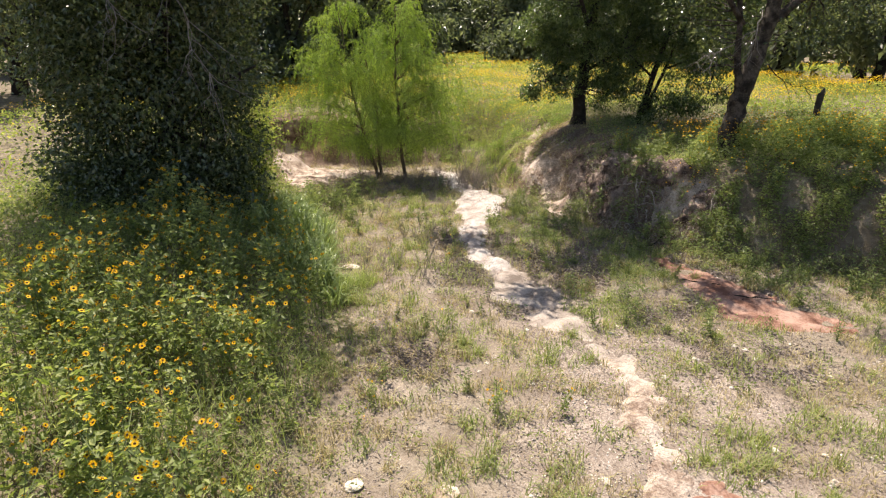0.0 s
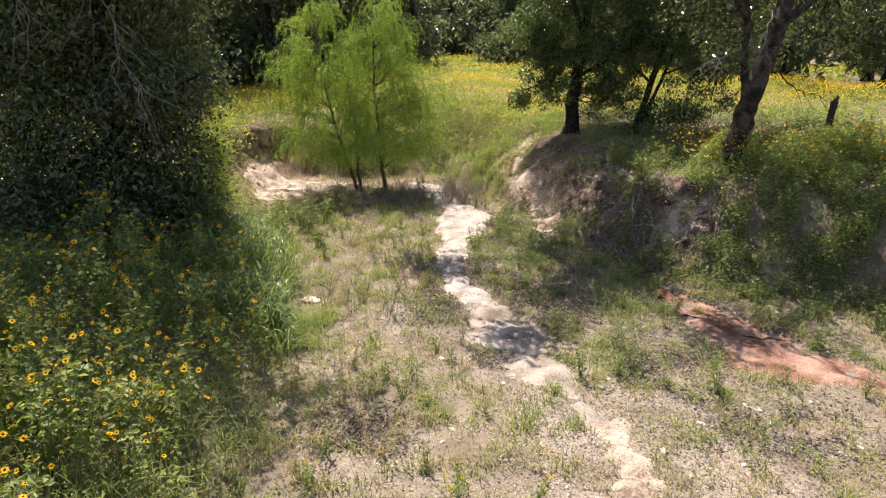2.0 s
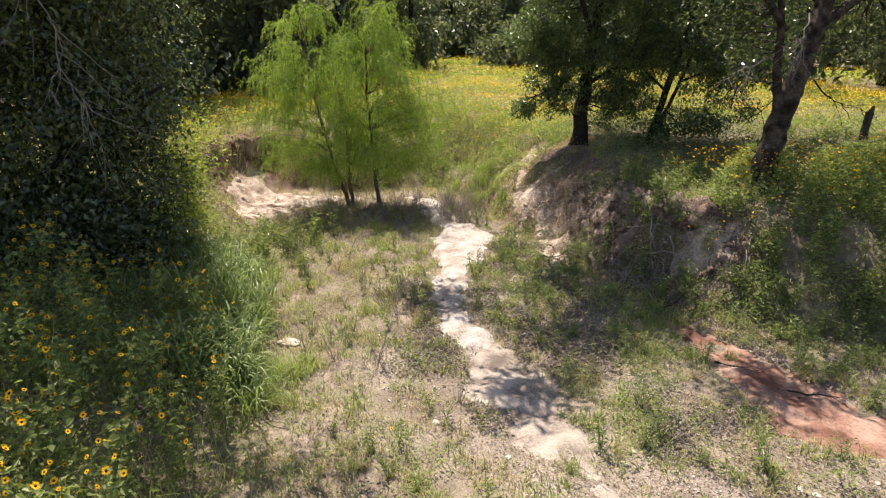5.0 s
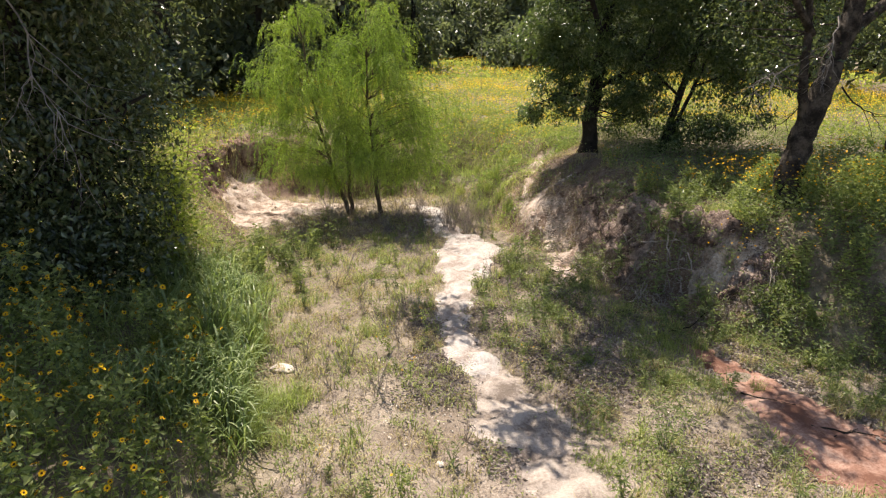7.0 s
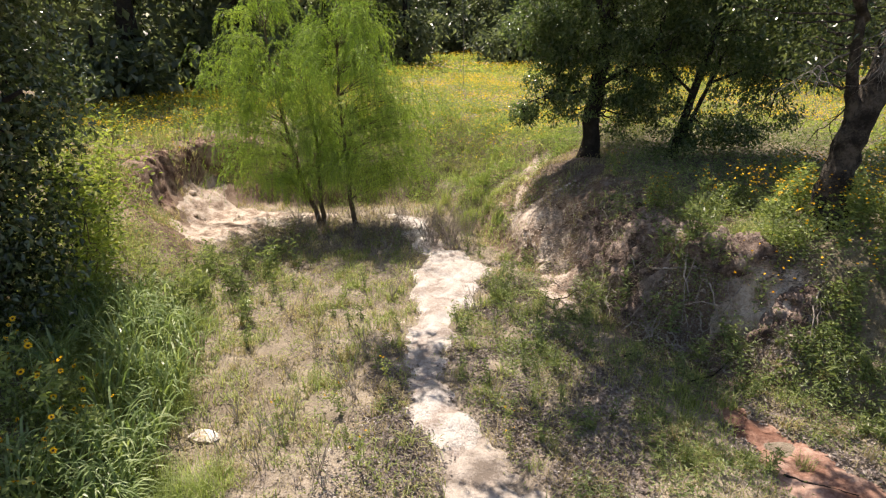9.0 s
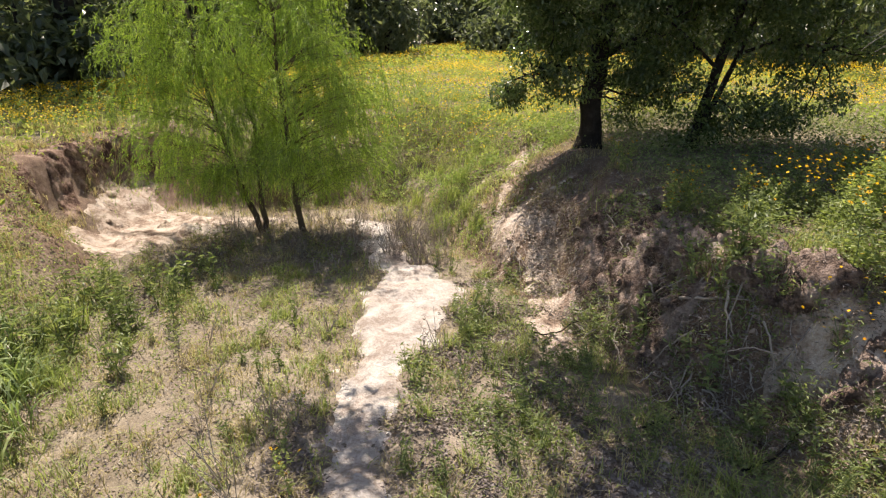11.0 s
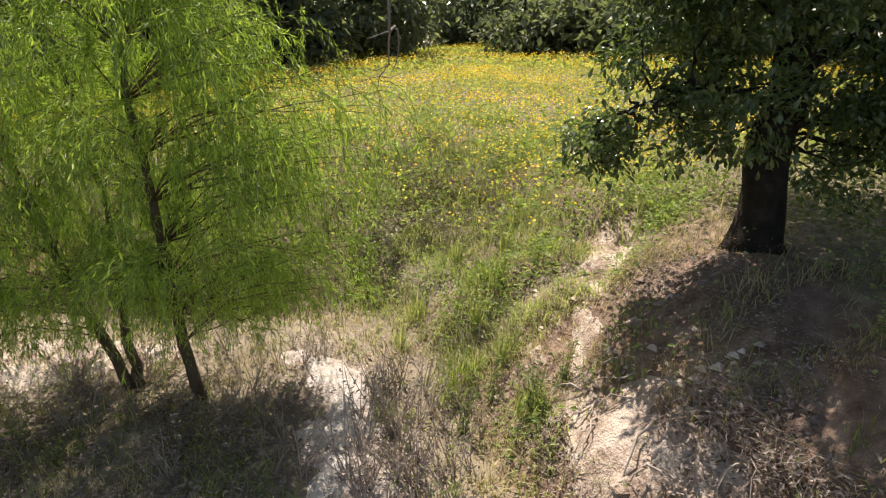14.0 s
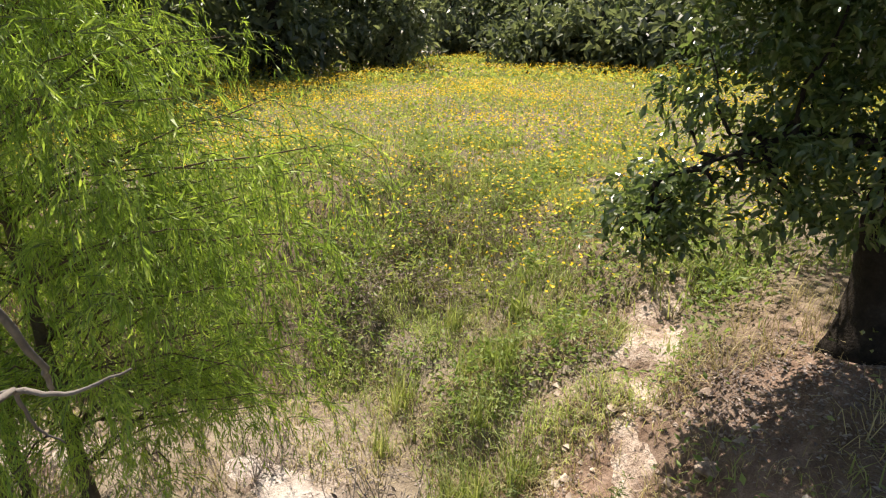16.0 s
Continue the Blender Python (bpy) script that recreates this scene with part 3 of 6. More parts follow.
def make_tree(name, label, base, trunk, limbs, blobs, leafmat, clusters, per, length, width, seed, bark=None, group="", twig=120, twig_r=0.018, spread=0.28, shell=0.5, sides=10, canopy=(), canopy_clusters=0, shape=leaves):
    """Trunk and limbs are lists of (points, radius at foot, radius at tip), relative to the base."""
    g = rng_of(seed)
    bark = bark or M_BARK
    tree = thing(name, base, label, "tree", group)
    hubs = []
    for k, (pts, r0, r1) in enumerate(trunk + limbs):
        p = np.asarray(pts, float)
        n = max(6, 4 * len(p))
        t = np.linspace(0, len(p) - 1, n)
        q = np.stack([np.interp(t, np.arange(len(p)), p[:, c]) for c in range(3)], 1)
        q[1:-1] = (q[:-2] + 2 * q[1:-1] + q[2:]) / 4
        q[1:] += g.normal(0, 0.07 * r0, q[1:].shape) * [1, 1, 0.3]
        r = np.linspace(r0, r1, n)
        if k < len(trunk):
            r[0] *= 1.35
            r[1] *= 1.1
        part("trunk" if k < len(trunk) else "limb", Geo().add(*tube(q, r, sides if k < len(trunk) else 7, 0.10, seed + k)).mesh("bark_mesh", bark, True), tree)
        hubs.append(q[n // 3:])
    (v, f), centres = crown_leaves(g, blobs, clusters, per, length, width, shell, spread, shape=shape)
    part("crown", Geo().add(v, f).mesh("crown_mesh", leafmat), tree, kind="stuff")
    # unseen leaves overhead, added to throw shade on the ground below
    if canopy_clusters:
        (v, f), more = crown_leaves(g, canopy, canopy_clusters, per // 2, length * 1.5, 0.55, 0.2, 0.2)
        part("overhanging_canopy", Geo().add(v, f).mesh("canopy_mesh", leafmat), tree, kind="stuff")
        centres = np.concatenate([centres, more])
    if twig:
        geo = Geo()
        twigs(g, geo, np.concatenate(hubs), centres, twig_r, twig)
        part("twig_work", geo.mesh("twig_mesh", bark), tree, kind="stuff")
    return tree


def gz(x, y):
    return float(ground_z(np.array([x]), np.array([y]))[0])


def make_willow(base, stems, axis, radius, top, plumes, seed, label):
    """A young willow: thin stems, rising limbs, and at each limb's end a plume of hanging leafy shoots.
    axis: the crown's middle at a quarter, at half and at the full height."""
    g = rng_of(seed)
    tree = thing("willow_tree", base, label, "tree", "willows by the creek")
    hubs = []
    for k, pts in enumerate(stems):
        p = np.asarray(pts, float)
        t = np.linspace(0, len(p) - 1, 14)
        q = np.stack([np.interp(t, np.arange(len(p)), p[:, c]) for c in range(3)], 1) + g.normal(0, 0.015, (14, 3))
        part("trunk", Geo().add(*tube(q, np.linspace(0.062, 0.016, 14), 8, 0.1, seed + k)).mesh("willow_trunk", M_WBARK, True), tree)
        hubs.append(q[3:])
    hubs = np.concatenate(hubs)
    axis = np.asarray(axis, float)
    share = lambda u: np.interp(u, (0.2, 0.3, 0.45, 0.62, 0.8, 0.92, 1.0), (0.62, 0.92, 1.0, 0.9, 0.62, 0.36, 0.1))
    starts, outs, drops = [], [], []
    per = 17
    for k in range(plumes):
        while True:
            u = g.uniform(0.2, 1.0)
            if g.uniform(0, 1) < share(u) ** 1.4:
                break
        a = g.uniform(0, 2 * np.pi)
        c = np.array([np.interp(u, (0.25, 0.5, 1.0), axis[:, 0]), np.interp(u, (0.25, 0.5, 1.0), axis[:, 1])])
        r = radius * share(u) * (g.uniform(0.04, 1.0) ** 0.5) * g.uniform(0.7, 1.2)
        end = np.array([c[0] + r * math.cos(a), c[1] + r * math.sin(a), u * top])
        h = hubs[np.argmin(((hubs - end) ** 2 * [1, 1, 0.5]).sum(1) + 3 * np.maximum(0, hubs[:, 2] - end[2] + 0.35))]
        q = wander(h, end, 8, 0.025, seed * 77 + k, -0.10)
        part("limb", Geo().add(*tube(q, np.linspace(0.009, 0.003, 8), 4)).mesh("willow_limb", M_WBARK, True), tree)
        w = g.integers(3, 8, per)
        starts.append(q[w] + g.normal(0, 0.07, (per, 3)))
        way = unit(np.array([math.cos(a), math.sin(a), 0.0]) + g.normal(0, 0.55, (per, 3)) * [1, 1, 0])
        outs.append(way)
        drops.append(g.uniform(0.25, 0.8, per) * g.uniform(0.5, 1.15))
    s, out, length = np.concatenate(starts), np.concatenate(outs), np.concatenate(drops)
    n, m = len(s), 34
    length = np.minimum(length, np.maximum(0.15, s[:, 2] - g.uniform(0.55, 1.1, n)))
    u = np.linspace(0, 1, m)[None, :, None]
    reach = g.uniform(0.2, 1.2, n)[:, None, None]
    sway = g.normal(0, 0.10, (n, 1, 3)) * [1, 1, 0]
    p = s[:, None] + out[:, None] * reach * length[:, None, None] * (1 - (1 - u) ** 2) + sway * u * length[:, None, None]
    rise = g.uniform(0.0, 0.2, n)[:, None]
    p[..., 2] += rise * np.sin(u[..., 0] * 2.2) - length[:, None] * u[..., 0] ** 1.7
    along_d = np.gradient(p, axis=1)
    pp, dd = p.reshape(-1, 3), unit(along_d.reshape(-1, 3))
    pp = pp + g.normal(0, 0.010, pp.shape)
    dd = dd * 1.0 + rand_dirs(g, len(pp)) * 0.7 + [0, 0, -0.25]
    L = g.uniform(0.045, 0.095, len(pp))
    v, f = leaves(pp, dd, rand_dirs(g, len(pp)), L, L * g.uniform(0.095, 0.14, len(pp)), 0.1, 0.15)
    part("crown", Geo().add(v, f).mesh("willow_crown", M_WILLOW), tree, kind="stuff")
    # a thin line for each shoot
    side = unit(np.cross(along_d, [0.3, 0.5, 0.1])) * 0.0026
    q = p[:, ::6]
    sd = side[:, ::6]
    k = q.shape[1]
    v = np.stack([q - sd, q + sd], 2).reshape(-1, 3)
    i, j = np.meshgrid(np.arange(n), np.arange(k - 1), indexing="ij")
    a = (i * k + j) * 2
    part("shoot_work", build_mesh("willow_shoots", v, [np.stack([a, a + 1, a + 3, a + 2], -1).reshape(-1, 4)], M_STEM), tree, kind="stuff")
    return tree


WA, WB = (-2.06, 17.88, gz(-2.06, 17.88) - 0.05), (-1.2, 17.65, gz(-1.2, 17.65) - 0.05)
make_willow(WA, [[(0, 0, 0), (-0.2, 0, 0.6), (-0.5, -0.05, 1.7), (-0.85, 0, 3.2), (-1.0, 0.05, 4.7)], [(0.05, 0.06, 0), (0.0, 0.08, 0.6), (-0.06, 0.2, 1.9), (-0.35, 0.35, 3.6)]],
            [(-0.75, 0.0), (-1.15, 0.05), (-1.0, 0.1)], 1.6, 5.25, 140, 31, "bright yellow-green willow with two leaning stems and drooping shoots")
make_willow(WB, [[(0, 0, 0), (-0.14, 0, 0.7), (-0.22, 0, 1.8), (-0.3, 0.05, 3.2), (-0.25, 0.1, 4.9)]],
            [(0.38, 0.0), (0.3, 0.0), (-0.12, 0.1)], 1.52, 5.25, 138, 47, "slender green willow with one stem and hanging narrow leaves")

# oak on the bank's edge, its bark darkened for its own shade, with a long unseen limb over the creek
TC = (3.88, 17.75, gz(3.88, 17.75) - 0.1)
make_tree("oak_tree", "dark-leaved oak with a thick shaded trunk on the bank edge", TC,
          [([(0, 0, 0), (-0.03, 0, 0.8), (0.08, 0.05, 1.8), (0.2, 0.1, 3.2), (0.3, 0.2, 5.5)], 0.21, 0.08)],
          [([(0, 0, 1.3), (-0.7, -0.1, 1.5), (-1.5, -0.1, 1.2)], 0.03, 0.008), ([(0.05, 0, 1.8), (-0.7, 0.3, 2.6), (-1.2, 0.5, 3.0)], 0.03, 0.01),
           ([(0.1, 0, 1.6), (0.8, 0.2, 2.0), (1.5, 0.3, 2.2)], 0.06, 0.015), ([(0.15, 0.05, 2.6), (-0.4, -0.7, 3.6), (-0.9, -1.2, 4.6)], 0.08, 0.02),
           ([(0.2, 0.1, 4.4), (-0.8, -0.9, 5.4), (-2.0, -2.2, 6.0), (-2.9, -3.3, 6.3), (-3.6, -4.8, 5.9)], 0.03, 0.01)],
          [(-1.0, -0.05, 1.15, 0.55, 0.4, 0.26), (-1.45, 0.0, 0.95, 0.32, 0.35, 0.17), (-0.8, 0.1, 1.8, 0.65, 0.5, 0.5), (-0.45, -0.25, 1.4, 0.55, 0.45, 0.42), (-0.5, -0.2, 2.3, 0.8, 0.7, 0.5), (-0.85, 0.2, 2.6, 0.55, 0.6, 0.45),
           (-0.2, 0.0, 3.1, 0.9, 0.8, 0.5), (0.45, -0.2, 1.5, 0.55, 0.5, 0.42), (0.95, 0.1, 1.2, 0.5, 0.45, 0.35), (1.1, 0.1, 2.0, 0.7, 0.6, 0.5), (0.5, -0.3, 2.4, 0.7, 0.6, 0.5), (0.55, 0.1, 0.75, 0.45, 0.35, 0.3), (1.35, 0.0, 2.9, 0.7, 0.7, 0.5),
           (0.6, 0.3, 3.7, 0.8, 0.7, 0.4), (-0.9, -0.1, 3.6, 0.6, 0.6, 0.35), (0.1, 0.1, 4.4, 0.6, 0.6, 0.3), (-1.35, 0.1, 2.75, 0.6, 0.55, 0.5)],
          M_OAK, 760, 52, 0.085, 0.38, 101, twig=300, spread=0.10, shell=0.15, shape=oval_leaves,
          # leaves out of view, set where creek and bank need shade
          canopy=[(-0.2, 2.7, 6.0, 1.0, 1.0, 0.3), (0.1, 3.7, 6.0, 1.1, 0.9, 0.3), (0.6, 2.6, 6.0, 1.3, 1.0, 0.3), (2.2, 2.2, 6.0, 1.2, 1.0, 0.3), (-0.9, 0.2, 5.8, 1.0, 0.9, 0.3), (-0.9, -1.0, 5.8, 0.7, 0.7, 0.3), (-2.6, -1.6, 5.8, 0.7, 0.8, 0.3), (-1.7, -2.4, 6.0, 0.8, 0.8, 0.4), (-3.7, -5.2, 5.6, 0.55, 0.6, 0.25), (1.3, 0.5, 6.0, 1.1, 0.9, 0.3), (0.3, 0.2, 5.9, 1.2, 0.9, 0.3), (-4.9, -2.6, 5.6, 0.7, 0.7, 0.25), (-0.9, -5.0, 5.8, 0.8, 0.8, 0.25), (-2.3, -3.4, 5.8, 1.2, 0.9, 0.3),
                  (0.9, 0.0, 5.9, 1.0, 0.9, 0.35), (1.9, 0.9, 6.0, 1.2, 1.0, 0.35)], canopy_clusters=1080)
TD = (5.52, 17.45, gz(5.52, 17.45) - 0.1)
make_tree("oak_tree", "small leaning oak with two thin trunks in shade", TD,
          [([(0, 0, 0), (0.15, 0, 0.8), (0.42, 0.1, 1.8), (0.75, 0.1, 3.2), (0.9, 0.2, 4.6)], 0.10, 0.04), ([(0.1, 0.1, 0), (0.4, 0.15, 0.9), (0.75, 0.2, 1.8), (1.2, 0.3, 3.0)], 0.06, 0.025)],
          [([(0.3, 0.05, 1.4), (-0.3, 0, 1.9), (-0.7, 0, 2.2)], 0.035, 0.01), ([(0.6, 0.1, 1.6), (1.4, 0.2, 1.9), (2.0, 0.1, 1.7)], 0.035, 0.01)],
          [(-0.05, -0.05, 0.6, 0.6, 0.5, 0.5), (0.6, -0.05, 0.6, 0.6, 0.5, 0.5), (-0.45, 0.0, 1.3, 0.5, 0.5, 0.4), (-0.2, 0.1, 2.1, 0.7, 0.6, 0.5), (0.5, -0.1, 2.7, 0.9, 0.8, 0.6), (1.15, 0.1, 1.5, 0.55, 0.5, 0.35), (1.75, 0.1, 1.7, 0.6, 0.6, 0.35),
           (1.5, 0.2, 2.4, 0.8, 0.7, 0.5), (2.2, 0.2, 2.6, 0.7, 0.7, 0.5), (0.9, 0.2, 3.7, 1.1, 1.0, 0.7), (1.9, 0.3, 3.6, 0.9, 0.9, 0.6), (0.0, 0.0, 3.4, 0.8, 0.8, 0.5), (2.8, 0.3, 2.9, 0.8, 0.8, 0.6), (0.9, 0.0, 2.1, 0.6, 0.5, 0.45), (3.0, 0.4, 3.9, 1.0, 0.9, 0.6), (1.2, 0.0, 0.7, 0.5, 0.5, 0.4), (1.9, 0.1, 1.0, 0.6, 0.5, 0.4), (2.7, 0.2, 1.9, 0.6, 0.6, 0.4)],
          M_OAK, 940, 38, 0.085, 0.42, 103, twig=120, spread=0.12, shell=0.3, shape=oval_leaves,
          # unseen leaves added to darken the ground under the oaks
          canopy=[(1.0, 0.5, 5.5, 1.5, 1.3, 0.4), (2.2, -0.4, 5.6, 1.4, 1.2, 0.4), (0.9, -0.7, 5.4, 1.1, 0.8, 0.35), (2.8, 0.8, 5.4, 1.2, 1.0, 0.35)], canopy_clusters=380)
# big old tree on the right bank: stout leaning trunk that forks, dead twigs low down
TR = (6.1, 12.95, gz(6.1, 12.95) - 0.1)
make_tree("old_tree", "old tree with stout leaning grey trunk and dead lower twigs", TR,
          [([(0, 0, 0), (0.03, 0, 0.7), (0.10, 0, 1.35), (0.24, 0, 1.9), (0.52, 0.1, 3.0), (0.75, 0.2, 4.6)], 0.235, 0.12)],
          [([(0.12, 0, 1.4), (-0.06, 0, 2.0), (-0.16, -0.05, 2.8), (-0.5, -0.2, 4.2)], 0.095, 0.04), ([(0.48, 0.1, 2.8), (1.7, 0.2, 3.8), (3.2, 0.3, 4.6)], 0.10, 0.03),
           ([(-0.1, -0.05, 2.8), (-1.2, -0.6, 3.9), (-2.2, -1.0, 4.6)], 0.06, 0.02), ([(1.2, 0.2, 4.2), (0.8, -1.4, 5.4), (0.4, -2.8, 6.0)], 0.09, 0.02)],
          [(0.0, 0.6, 2.5, 1.0, 0.7, 0.5), (-0.7, 0.3, 4.0, 1.0, 0.9, 0.6), (1.2, 0.3, 4.6, 1.5, 1.3, 0.8), (-1.6, -0.5, 5.0, 0.8, 0.8, 0.5), (3.0, 0.4, 4.2, 1.4, 1.3, 0.8), (0.2, 0.3, 5.4, 1.1, 1.0, 0.5), (2.2, 0.2, 5.8, 1.0, 0.9, 0.5),
           (0.4, -2.6, 6.0, 1.0, 1.0, 0.4), (2.2, -1.6, 5.8, 1.0, 0.9, 0.4), (-0.8, -1.8, 6.0, 0.8, 0.7, 0.35), (1.4, 0.5, 3.3, 0.9, 0.8, 0.5), (2.4, 0.3, 3.2, 0.8, 0.8, 0.5), (-0.6, 0.8, 3.3, 0.9, 0.8, 0.5), (1.6, 0.6, 2.6, 0.7, 0.6, 0.35)],
          M_DARKLEAF, 850, 15, 0.09, 0.5, 107, bark=M_OLDBARK, twig=260, spread=0.16, shell=0.3)
# broad dark tree on the left bank, leafy to the ground
TL = (-5.3, 11.6, gz(-5.3, 11.6) - 0.1)
make_tree("elm_tree", "dense dark tree with foliage down to the ground, in shade", TL,
          [([(0, 0, 0), (0.05, 0, 1.2), (-0.1, 0.1, 2.6), (0.1, 0.1, 4.4), (0.1, 0.2, 6.0)], 0.26, 0.06)],
          [([(0, 0, 1.4), (1.0, -0.4, 2.4), (1.9, -0.7, 2.8)], 0.07, 0.02), ([(0, 0, 1.8), (-1.2, -0.3, 2.8), (-2.0, -0.5, 3.2)], 0.07, 0.02), ([(0, 0, 2.5), (0.6, -1.0, 3.8), (1.2, -1.6, 4.4)], 0.07, 0.02)],
          [(0.0, -0.6, 0.7, 1.6, 1.3, 0.75), (0.75, -0.7, 0.6, 0.9, 0.9, 0.6), (-0.8, -0.9, 0.6, 1.2, 0.9, 0.6), (-1.2, -0.4, 1.2, 1.1, 1.0, 0.8), (0.95, -0.3, 1.35, 0.8, 0.9, 0.8), (-0.3, -0.4, 2.4, 1.9, 1.5, 1.0), (-1.3, -0.2, 2.9, 1.3, 1.2, 1.0), (0.9, 0.1, 2.7, 0.9, 1.1, 0.9),
           (-0.2, 0.0, 4.0, 2.0, 1.9, 1.2), (0.0, 0.4, 5.4, 2.0, 1.8, 0.9), (1.0, -0.9, 4.4, 1.0, 1.0, 0.8), (-1.6, -0.4, 4.6, 1.3, 1.3, 1.0), (-2.0, 0.2, 0.8, 0.8, 0.8, 0.6)],
          M_DARKLEAF, 4300, 18, 0.095, 0.6, 113, twig=200, spread=0.2, shell=0.0,
          # unseen leaves added above the elm to shade the sunflowers
          canopy=[(0.0, -0.6, 7.0, 1.9, 1.5, 0.6), (1.4, -1.4, 7.2, 1.1, 0.9, 0.4), (0.3, -2.0, 7.2, 1.1, 0.8, 0.4), (2.75, -0.5, 7.2, 0.75, 0.55, 0.25), (-1.6, -1.0, 7.0, 1.6, 1.2, 0.5), (1.9, -0.4, 6.9, 0.8, 0.7, 0.35)], canopy_clusters=520)


def make_sapling(base, height, seed, label, spread_r=0.6, count=2300):
    """A light-leaved young tree of several thin stems with leaves in open sprays."""
    g = rng_of(seed)
    tree = thing("sapling", base, label, "sapling")
    tips, twig_geo = [], Geo()
    for k in range(6):
        a, r = g.uniform(0, 2 * np.pi), spread_r * g.uniform(0.3, 1.0)
        top = np.array([r * math.cos(a), r * math.sin(a), height * g.uniform(0.65, 1.0)])
        q = wander((g.normal(0, 0.05), g.normal(0, 0.05), 0), top, 9, 0.05, seed + k)
        part("stem", Geo().add(*tube(q, np.linspace(0.011, 0.004, 9), 6)).mesh("sapling_stem", M_WBARK, True), tree)
        for j in range(7):
            h = q[int(g.integers(2, 9))]
            e = h + rand_dirs(g, 1, -0.2, 0.6)[0] * g.uniform(0.25, 0.6)
            w = wander(h, e, 5, 0.02, seed + 31 * k + j, 0.04)
            twig_geo.add(*tube(w, np.linspace(0.006, 0.002, 5), 4))
            tips.append(w)
    part("twig_work", twig_geo.mesh("sapling_twigs", M_WBARK), tree, kind="stuff")
    tips = np.concatenate(tips)
    p = tips[g.integers(0, len(tips), count)] + g.normal(0, 0.13, (count, 3))
    L = g.uniform(0.05, 0.11, count)
    v, f = leaves(p, rand_dirs(g, count, -0.6, 0.4), rand_dirs(g, count, 0.3, 1), L, L * g.uniform(0.35, 0.55, count), 0.15, 0.2)
    part("foliage", Geo().add(v, f).mesh("sapling_foliage", M_SAPLING), tree, kind="stuff")
    return tree


for x, y, h, k in ((-4.0, 12.2, 2.4, 61), (-4.35, 13.1, 2.2, 62)):
    make_sapling((x, y, gz(x, y) - 0.03), h, k, "light green young tree with open sunlit leaves on the bank")

# ---------------- woods behind the meadow ----------------
def wood_tree(seed, height, spread_r, lean):
    g = rng_of(seed)
    blobs = []
    for k in range(11):
        z = height * g.uniform(0.12, 0.92)
        r = spread_r * (0.55 + 0.6 * math.sin(math.pi * min(1, z / height * 0.9 + 0.08)))
        a = g.uniform(0, 2 * np.pi)
        o = g.uniform(0.1, 0.75) * r
        blobs.append((o * math.cos(a) + lean * z, o * math.sin(a), z, r * g.uniform(0.35, 0.6), r * g.uniform(0.35, 0.6), r * g.uniform(0.25, 0.42)))
    trunk = [([(0, 0, 0), (0.1, 0, height * 0.3), (lean * height * 0.6, 0.1, height * 0.6), (lean * height, 0, height * 0.9)], 0.05 * height ** 0.8, 0.05)]
    limbs = [([(0.05, 0, height * 0.3), (b[0] * 0.6, b[1] * 0.6, b[2] * 0.85), (b[0], b[1], b[2])], 0.07, 0.02) for b in blobs[:3] if b[2] > 0.35 * height]
    return make_tree("woodland_tree", "leafy green tree at the shaded edge of the woods", (0, 0, -50), trunk, limbs, blobs, M_WOODS, 180, 12, 0.38, 0.55, seed, group="woods behind the meadow", twig=12, twig_r=0.03, spread=0.32, shell=0.4, sides=7)


models = [wood_tree(201, 8.5, 2.6, 0.02), wood_tree(202, 10.5, 3.0, -0.03), wood_tree(203, 7.0, 2.6, 0.04), wood_tree(204, 9.5, 2.4, 0.0), wood_tree(205, 3.2, 1.9, 0.0)]
g = rng_of(77)
spots = []
for x in np.arange(-42, 58, 3.1):
    far = 58 if 0 < x < 13 else (44 if x >= 13 else 40)
    for row, dy in enumerate((0, 5.5)):
        spots.append((x + g.uniform(-1, 1), far + dy + g.uniform(-1.5, 1.5), row))
for x, y in ((-7.5, 30), (-10.5, 27), (-12.5, 31), (-9.0, 34), (-14.5, 26), (-5.2, 36), (-17, 22), (-19, 27), (-21, 19), (16, 30), (19.5, 28), (14.0, 36), (22, 33), (21, 22), (25, 26), (18.0, 21.5)):
    spots.append((x, y, 0))
for k, (x, y, row) in enumerate(spots):
    m = models[int(g.integers(0, 4))]
    s = g.uniform(0.85, 1.25)
    c = copy_thing(m, pose(x, y, gz(x, y) - 0.15, 0, 0, g.uniform(0, 360)) @ Matrix.Scale(s, 4))
    c.scale = (s, s, s)
for x, y, s in ((4.5, 44, 1.1), (7.6, 42, 1.3), (9.6, 45, 1.5), (-3.2, 46, 1.2), (-6.0, 38, 1.2), (12.5, 40, 1.3), (2.0, 57, 1.2), (6.0, 56, 1.0), (10.2, 55, 1.2), (15, 33, 1.2), (-8.5, 31, 1.2), (-11, 25.5, 1.0)):
    c = copy_thing(models[4], pose(x, y, gz(x, y) - 0.1, 0, 0, g.uniform(0, 360)))
    c.scale = (s, s, s)
    tagged(c, "rounded green shrub at the meadow edge", "shrub", "shrubs at the meadow edge")
    c.name = "shrub"
for m in models:
    for o in (*m.children_recursive, m):
        bpy.data.objects.remove(o)

# ---------------- meadow of sunflowers ----------------
def flower_faces(g, p, radius, tilt):
    """Flat heads for far flowers: six-sided, facing up and about."""
    n = len(p)
    nrm = unit(rand_dirs(g, n, 0.2, 1.0) * tilt + [0, 0.15, 1.0])
    a = unit(np.cross(nrm, [0.2, 1.0, 0.1]))
    b = np.cross(nrm, a)
    ang = np.arange(5) * np.pi / 2.5
    v = p[:, None] + radius[:, None, None] * (np.cos(ang)[None, :, None] * a[:, None] + np.sin(ang)[None, :, None] * b[:, None])
    return v.reshape(-1, 3), [np.arange(n * 5).reshape(-1, 5)]


